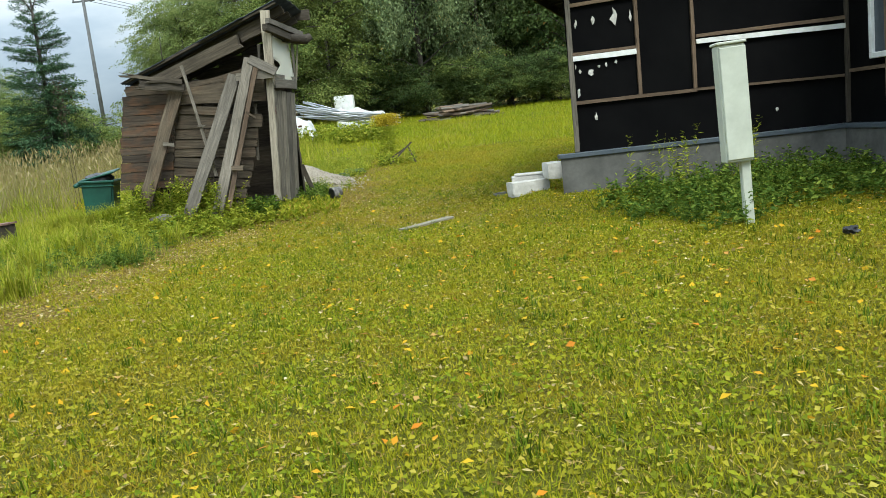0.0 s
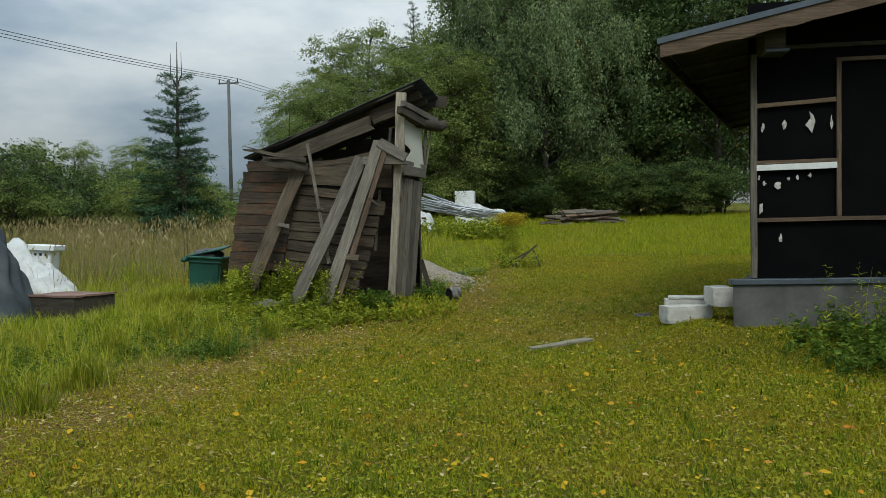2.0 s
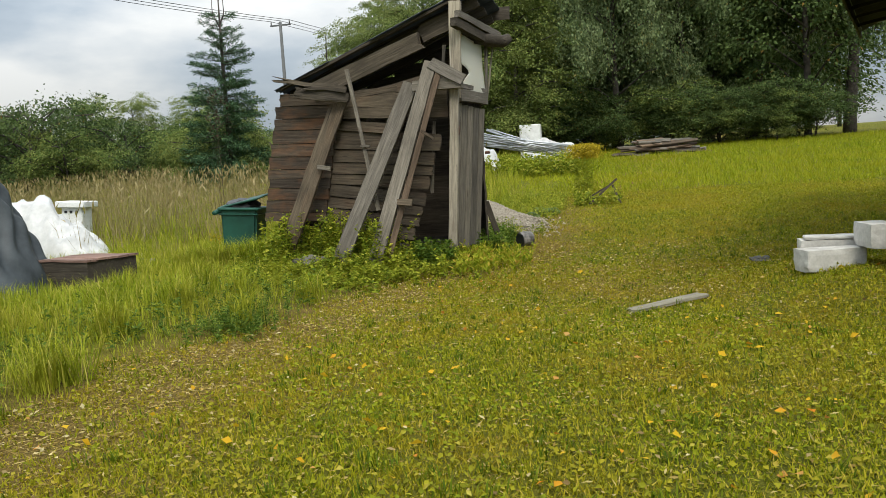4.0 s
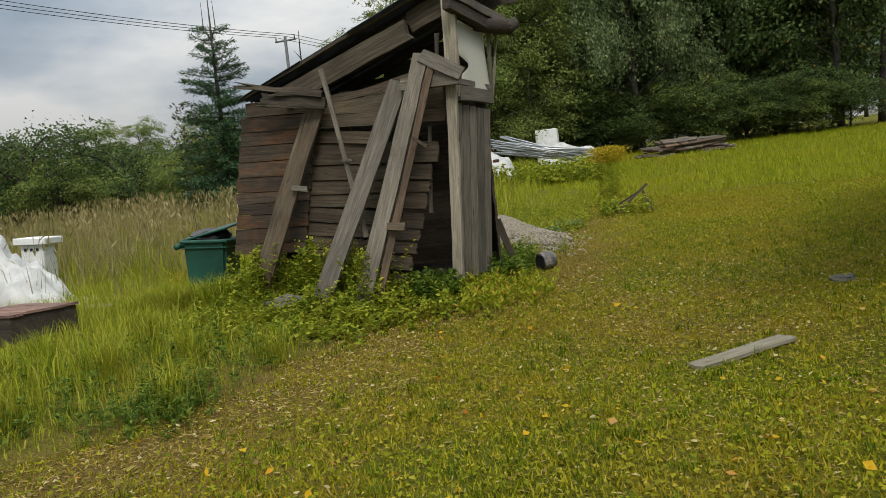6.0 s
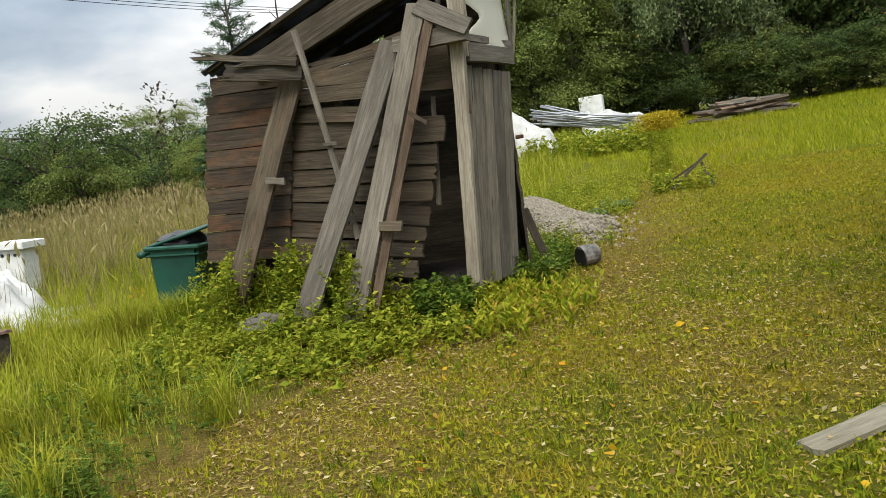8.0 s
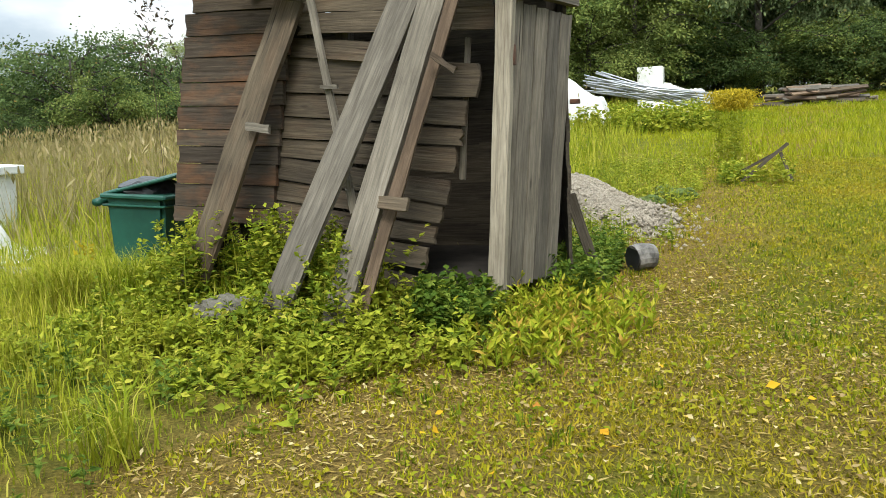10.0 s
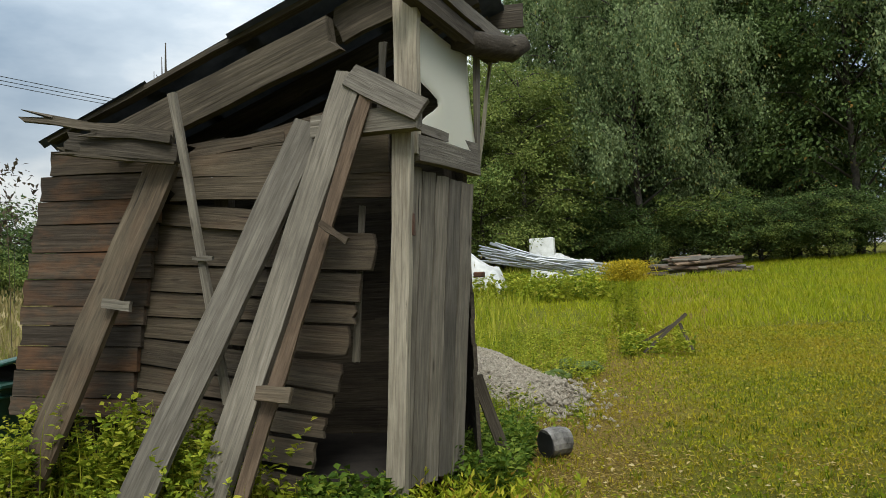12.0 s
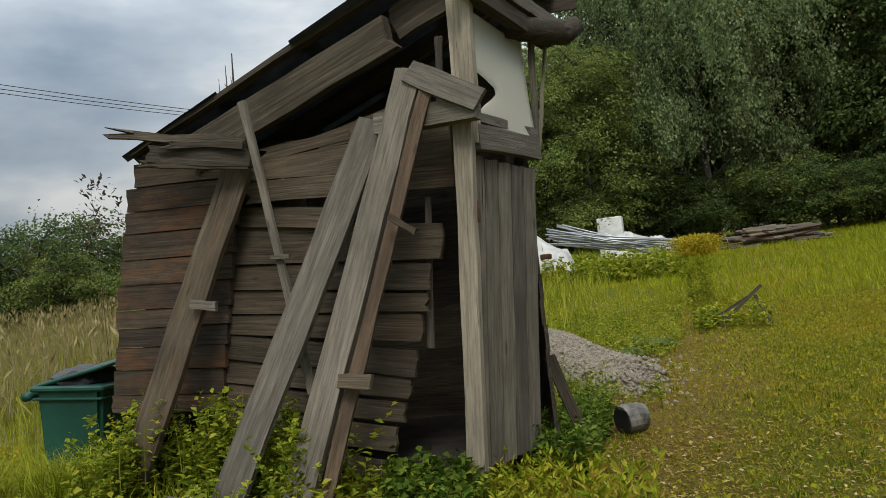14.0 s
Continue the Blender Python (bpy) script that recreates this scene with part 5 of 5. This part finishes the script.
def lawn():
    p = spots(1050000, -7, 8, -4.5, 16, near_weight)
    n = len(p)
    tuft = 0.5 + 0.5 * np.sin(p[:, 0] * 7 + 2 * np.sin(p[:, 1] * 5)) * np.sin(p[:, 1] * 6 + p[:, 0] * 2)
    h = RNG.uniform(0.022, 0.055, n) * (0.7 + 0.7 * tuft)
    stuff("lawn_grass", blades_np(p, h, RNG.uniform(0.004, 0.01, n) * (1 + 0.05 * p[:, 1]), RNG.uniform(0.3, 0.97, n), RNG, False), LAWN, "short yellowish green mown grass", "grass")
    q = spots(150000, -4.5, 5.5, 13.5, 26.5, lambda x, y: mown(x, y) * (1 - 0.8 * worn(x, y)))
    n = len(q)
    stuff("lawn_grass", blades_np(q, RNG.uniform(0.02, 0.055, n), RNG.uniform(0.008, 0.018, n), RNG.uniform(0.5, 0.97, n), RNG, False), LAWN, "close short grass beside and beyond the shed", "grass")
    p = spots(260000, -9, 16, 14, 54, lambda x, y: mown(x, y) * (1 - 0.7 * worn(x, y)) * np.clip(20 / y, 0.3, 1))
    n = len(p)
    rough_edge = 26.3 + 0.5 * np.sin(p[:, 0] * 1.1)
    tall = p[:, 1] > rough_edge
    h = np.where(tall, RNG.uniform(0.08, 0.27, n), RNG.uniform(0.03, 0.08, n))
    w = np.where(tall, RNG.uniform(0.012, 0.03, n), RNG.uniform(0.008, 0.02, n))
    for some, material, words in ((~tall, LAWN, "short mown grass rising beyond the shed"), (tall, FARGRASS, "bright green uncut grass sloping up to the wood")):
        k = int(some.sum())
        stuff("lawn_grass", blades_np(p[some], h[some], w[some], RNG.uniform(0.2, 0.85, k), RNG, False), material, words, "grass")
    p = spots(85000, -6.2, 5.5, 1.3, 15, near_weight)
    n = len(p)
    p[:, 2] += RNG.uniform(0.005, 0.035, n)
    a = np.column_stack([RNG.normal(0, 1, (n, 2)), RNG.normal(0.15, 0.3, n)])
    stuff("clover", leaves_np(p, a, RNG.uniform(0.018, 0.05, n), RNG.uniform(0.014, 0.035, n), RNG), CLOVER, "small clover and plantain leaves in the lawn", "clover")
    c = spots(1500, -5.5, 5.5, 1.5, 20, lambda x, y: mown(x, y) * (1 - worn(x, y)))
    p = np.repeat(c, 14, 0)
    p[:, :2] += RNG.normal(0, 0.035, (len(p), 2))
    n = len(p)
    stuff("lawn_tufts", blades_np(p, RNG.uniform(0.04, 0.11, n), RNG.uniform(0.005, 0.011, n), RNG.uniform(0.3, 0.9, n), RNG), TUFT, "darker green tufts standing up in the mown lawn", "grass")
    p = spots(16000, -4, 7, 14, 27, mown)
    n = len(p)
    p[:, 2] += RNG.uniform(0.01, 0.06, n)
    a = np.column_stack([RNG.normal(0, 1, (n, 2)), RNG.normal(0.15, 0.3, n)])
    stuff("clover", leaves_np(p, a, RNG.uniform(0.025, 0.06, n), RNG.uniform(0.02, 0.04, n), RNG), CLOVER, "clover and plantain leaves in the rough lawn", "clover")
    p = spots(150000, -6.2, 5.5, 1.3, 18, lambda x, y: mown(x, y) * (0.2 + 0.8 * worn(x, y)))
    n = len(p)
    p[:, 2] += RNG.uniform(0.004, 0.02, n)
    a = np.column_stack([RNG.normal(0, 1, (n, 2)), RNG.normal(0.05, 0.12, n)])
    stuff("dry_clippings", leaves_np(p, a, RNG.uniform(0.02, 0.08, n), RNG.uniform(0.004, 0.016, n), RNG), STRAW, "dry straw and clippings on worn ground", "straw")
    p = spots(17000, -6.2, 5.5, 1.3, 18, lambda x, y: mown(x, y) * (0.15 + 0.85 * worn(x, y)))
    n = len(p)
    p[:, 2] += RNG.uniform(0.015, 0.045, n)
    a = np.column_stack([RNG.normal(0, 1, (n, 2)), RNG.normal(0.0, 0.25, n)])
    stuff("leaf_litter", leaves_np(p, a, RNG.uniform(0.02, 0.055, n), RNG.uniform(0.015, 0.035, n), RNG, 0.2), LITTER, "small pale dried leaves strewn over the turf", "leaf litter")
    p = spots(1300, -6, 5.5, 1.5, 15, near_weight)
    n = len(p)
    p[:, 2] += RNG.uniform(0.02, 0.05, n)
    a = np.column_stack([RNG.normal(0, 1, (n, 2)), RNG.normal(0.0, 0.25, n)])
    stuff("fallen_leaves", leaves_np(p, a, RNG.uniform(0.03, 0.085, n), RNG.uniform(0.025, 0.06, n), RNG, 0.15), FALLEN, "scattered yellow and orange fallen leaves", "fallen leaves")


lawn()


def meadow():
    p = spots(170000, -14, -2, -3, 24, lambda x, y: wild(x, y) * ss(-3, 4, y) * ss(-14, -11, x) * np.clip(1.1 - 0.03 * (y - 5), 0.3, 1))
    n = len(p)
    d = np.clip((edge_x(p[:, 1]) - p[:, 0]) / 1.8, 0.15, 1)
    close = np.exp(-(((p[:, 0] + 4.6) / 2.0) ** 2 + ((p[:, 1] - 14.8) / 1.2) ** 2))
    trodden = np.exp(-(((p[:, 0] + 8.3) / 0.9) ** 2 + ((p[:, 1] - 13.1) / 0.7) ** 2))
    h = RNG.uniform(0.15, 0.45, n) * d * (1 - 0.55 * close) * (1 - 0.5 * trodden)
    stuff("meadow_grass", blades_np(p, h, RNG.uniform(0.005, 0.011, n), RNG.uniform(0.25, 0.85, n), RNG), MEADOW, "long bright green meadow grass", "grass")
    p = spots(90000, -40, -4, 18, 60, lambda x, y: wild(x, y) * np.clip(25 / y, 0.2, 1))
    n = len(p)
    stuff("meadow_grass", blades_np(p, RNG.uniform(0.3, 0.8, n), RNG.uniform(0.015, 0.035, n), RNG.uniform(0.15, 0.7, n), RNG, False), MEADOW, "far stretch of long meadow grass", "grass")
    c = spots(4200, -36, -5.5, 16.5, 44, lambda x, y: wild(x, y) * ss(-6.5, -9, x) * ss(16, 21, y))
    p = np.repeat(c, 22, 0)
    p[:, :2] += RNG.normal(0, 0.17, (len(p), 2))
    n = len(p)
    hh = np.repeat(RNG.uniform(0.6, 1.2, len(c)), 22) * RNG.uniform(0.6, 1.1, n)
    stalks = blades_np(p, hh, RNG.uniform(0.012, 0.028, n), RNG.uniform(0.05, 0.6, n), RNG, False)
    q = p[RNG.random(n) < 0.16]
    q = q + np.column_stack([RNG.normal(0, 0.1, (len(q), 2)), RNG.uniform(0.7, 1.15, len(q))])
    heads = leaves_np(q, RNG.normal(0, 0.35, (len(q), 3)) + (0, 0, 1.0), RNG.uniform(0.12, 0.25, len(q)), RNG.uniform(0.03, 0.06, len(q)), RNG)
    stuff("dry_grass", joined([stalks, heads]), DRYGRASS, "clumps of tall dry grass with pale seed heads", "grass")


meadow()


def weeds(name, p, height, nleaf, size, material, label, slim=0.55, rise=0.25):
    """Upright leafy stems: a thin stalk each, with leaves set round it."""
    n = len(p)
    lean = RNG.normal(0, 0.16, (n, 2))
    idx = np.repeat(np.arange(n), nleaf)
    t = RNG.uniform(0.12, 1.0, len(idx))
    h = height[idx]
    base = p[idx] + np.column_stack([lean[idx] * (t * h)[:, None], t * h])
    a = RNG.uniform(0, 2 * np.pi, len(idx))
    along = np.column_stack([np.cos(a), np.sin(a), RNG.normal(rise, 0.35, len(idx))])
    ln = size * RNG.uniform(0.6, 1.35, len(idx)) * (1.15 - 0.5 * t)
    leafs = leaves_np(base, along, ln, ln * slim, RNG)
    stem = blades_np(p, height, np.full(n, 0.008), np.full(n, 0.12), RNG)
    stuff(name, joined([leafs, stem]), material, label, "weeds")


def plants():
    def front(x, y):
        return (np.exp(-(((x + 4.75) / 1.3) ** 2 + ((y - 15.0) / 0.55) ** 2)) * (y < 15.75) * ~((np.abs(x + 5.42) < 0.3) & (y > 14.45) & (y < 15.35))).astype(float)
    p = spots(1350, -7, -2.6, 13.4, 15.75, front)
    weeds("nettle_patch", p, RNG.uniform(0.1, 0.4, len(p)), 19, 0.08, WEED, "leafy green nettles crowding the shed front")
    p = np.concatenate([spots(90, -5.3, -4.6, 15.25, 15.6), spots(45, -4.45, -4.1, 14.9, 15.3), spots(30, -6.1, -5.75, 14.9, 15.4), spots(60, -6.3, -5.2, 15.35, 15.75)])
    weeds("nettle_clump", p, RNG.uniform(0.35, 0.75, len(p)), 34, 0.076, WEED, "tall nettle clump growing up between the planks")
    p = spots(220, -3.95, -3.3, 15.1, 15.75)
    weeds("dark_weeds", p, RNG.uniform(0.12, 0.35, len(p)), 12, 0.09, DARKWEED, "dark green leaves in the shed's broken corner", 0.7)
    p = spots(520, -3.6, -2.2, 14.6, 16.8, lambda x, y: np.exp(-(((x + 2.9) / 0.5) ** 2 + ((y - 15.6) / 0.8) ** 2)))
    weeds("dock_patch", p, RNG.uniform(0.12, 0.3, len(p)), 12, 0.1, DOCK, "broad yellowish dock leaves beside the shed door", 0.3, 0.9)
    p = spots(600, -3.2, -2.75, 16.3, 18.2)
    weeds("dark_weeds", p, RNG.uniform(0.15, 0.45, len(p)), 12, 0.08, DARKWEED, "dark green weeds behind the shed corner")
    p = spots(1500, -6.5, -2.8, 12.6, 15.3, lambda x, y: (x < edge_x(y) + 0.35) * np.exp(-(((y - 14.4) / 0.6) ** 2)))
    weeds("low_weeds", p, RNG.uniform(0.08, 0.25, len(p)), 12, 0.08, WEED, "low bright green leaves at the lawn's edge", 0.5)
    p = spots(1800, 2.0, 6.0, 8.4, 12.1, lambda x, y: np.exp(-(((y - 11.0) / 0.9) ** 2)) * ss(1.8, 3.0, x) + 0.5 * np.exp(-(((x - 3.3) / 0.5) ** 2 + ((y - 9.2) / 0.5) ** 2)))
    weeds("house_weeds", p, RNG.uniform(0.1, 0.42, len(p)), 15, 0.085, DARKWEED, "lush green weeds along the house foundation", 0.5)
    p = spots(260, -4.6, -2.3, 18.6, 20.6, lambda x, y: np.exp(-(((y - 19.3 + 0.6 * (x + 3.4)) / 0.5) ** 2)))
    weeds("gravel_weeds", p, RNG.uniform(0.12, 0.4, len(p)), 12, 0.08, WEED, "thin weeds along the foot of the gravel heap", 0.35)
    p = spots(900, -4.9, -2.2, 21.3, 26.5)
    weeds("rough_weeds", p, RNG.uniform(0.1, 0.4, len(p)), 10, 0.08, WEED, "rough green weeds behind the gravel heap", 0.3)
    p = spots(14, 2.6, 4.6, 11.3, 12.0)
    weeds("willowherb", p, RNG.uniform(0.6, 1.0, len(p)), 40, 0.11, WEED, "tall willowherb stems at the house wall", 0.2)
    p = spots(70, -2.0, -0.9, 23.0, 24.4)
    weeds("trestle_weeds", p, RNG.uniform(0.15, 0.45, len(p)), 14, 0.1, WEED, "green weeds round the trestle")
    p = spots(26, -2.05, -1.6, 26.2, 26.9)
    p2_ = p.copy()
    weeds("goldenrod", p, RNG.uniform(0.95, 1.3, len(p)), 34, 0.13, WEED, "tall goldenrod stems in the meadow", 0.2)
    n = 3600
    pick = RNG.integers(0, len(p2_), n)
    b = p2_[pick] + np.column_stack([RNG.normal(0, 0.17, (n, 2)), RNG.uniform(1.0, 1.36, n)])
    stuff("goldenrod_flowers", leaves_np(b, RNG.normal(0, 1, (n, 3)), RNG.uniform(0.03, 0.085, n), RNG.uniform(0.015, 0.035, n), RNG), GOLD, "yellow goldenrod flower heads", "flowers")
    p = spots(900, -6.6, -2.4, 34, 38, lambda x, y: 0.6 + 0 * x)
    weeds("creeper", p, RNG.uniform(0.3, 0.85, len(p)), 14, 0.16, WEED, "leafy creepers over the rubbish and pipes", 0.7)
    p = spots(420, -5.3, -4.2, 10.6, 12.2, lambda x, y: np.exp(-(((x + 4.75) / 0.35) ** 2 + ((y - 11.3) / 0.45) ** 2)))
    weeds("dark_weeds", p, RNG.uniform(0.1, 0.28, len(p)), 22, 0.06, DARKWEED, "dark leafy clump at the edge of the long grass", 0.3)
    tuft = spots(60, -7.5, -3.6, 5.5, 14.5, lambda x, y: wild(x, y))
    tuft = np.concatenate([tuft, spots(18, -7.7, -6.5, 15.1, 15.75)])
    pick = np.repeat(np.arange(len(tuft)), 150)
    q = tuft[pick] + np.column_stack([RNG.normal(0, 0.08, (len(pick), 2)), np.zeros(len(pick))])
    stuff("grass_tufts", blades_np(q, RNG.uniform(0.22, 0.58, len(q)), RNG.uniform(0.006, 0.011, len(q)), RNG.uniform(0.35, 0.9, len(q)), RNG), MEADOW, "arching tufts of long green grass", "grass")
    p = spots(5, -8.6, -8.15, 17.8, 18.2)
    stalk = blades_np(p, RNG.uniform(2.6, 3.1, len(p)), np.full(len(p), 0.012), np.full(len(p), 0.02), RNG)
    b = np.repeat(p, 26, 0) + np.column_stack([RNG.normal(0, 0.07, (26 * len(p), 2)), RNG.uniform(2.1, 3.05, 26 * len(p))])
    heads = leaves_np(b, RNG.normal(0, 1, (len(b), 3)) + (0, 0, 1.0), RNG.uniform(0.04, 0.1, len(b)), RNG.uniform(0.02, 0.05, len(b)), RNG)
    stuff("dead_stalks", joined([stalk, heads]), DRYSTALK, "dark dead flower stalks rising beside the shed", "weeds")
    p = spots(30, -7.22, -7.06, 15.33, 15.47)
    p[:, 2] += RNG.uniform(0.4, 0.56, len(p))
    stuff("yellow_flowers", leaves_np(p, RNG.normal(0, 1, (len(p), 3)), RNG.uniform(0.03, 0.06, len(p)), RNG.uniform(0.02, 0.04, len(p)), RNG), GOLD, "small yellow flowers in the grass by the bin", "flowers")
    p = spots(900, -10, -4, 6, 14, lambda x, y: wild(x, y) * np.exp(-(((x - edge_x(y) + 1.0) / 0.8) ** 2)))
    weeds("meadow_herbs", p, RNG.uniform(0.12, 0.4, len(p)), 16, 0.07, DARKWEED, "dark leafy herbs in the long grass", 0.4)


plants()
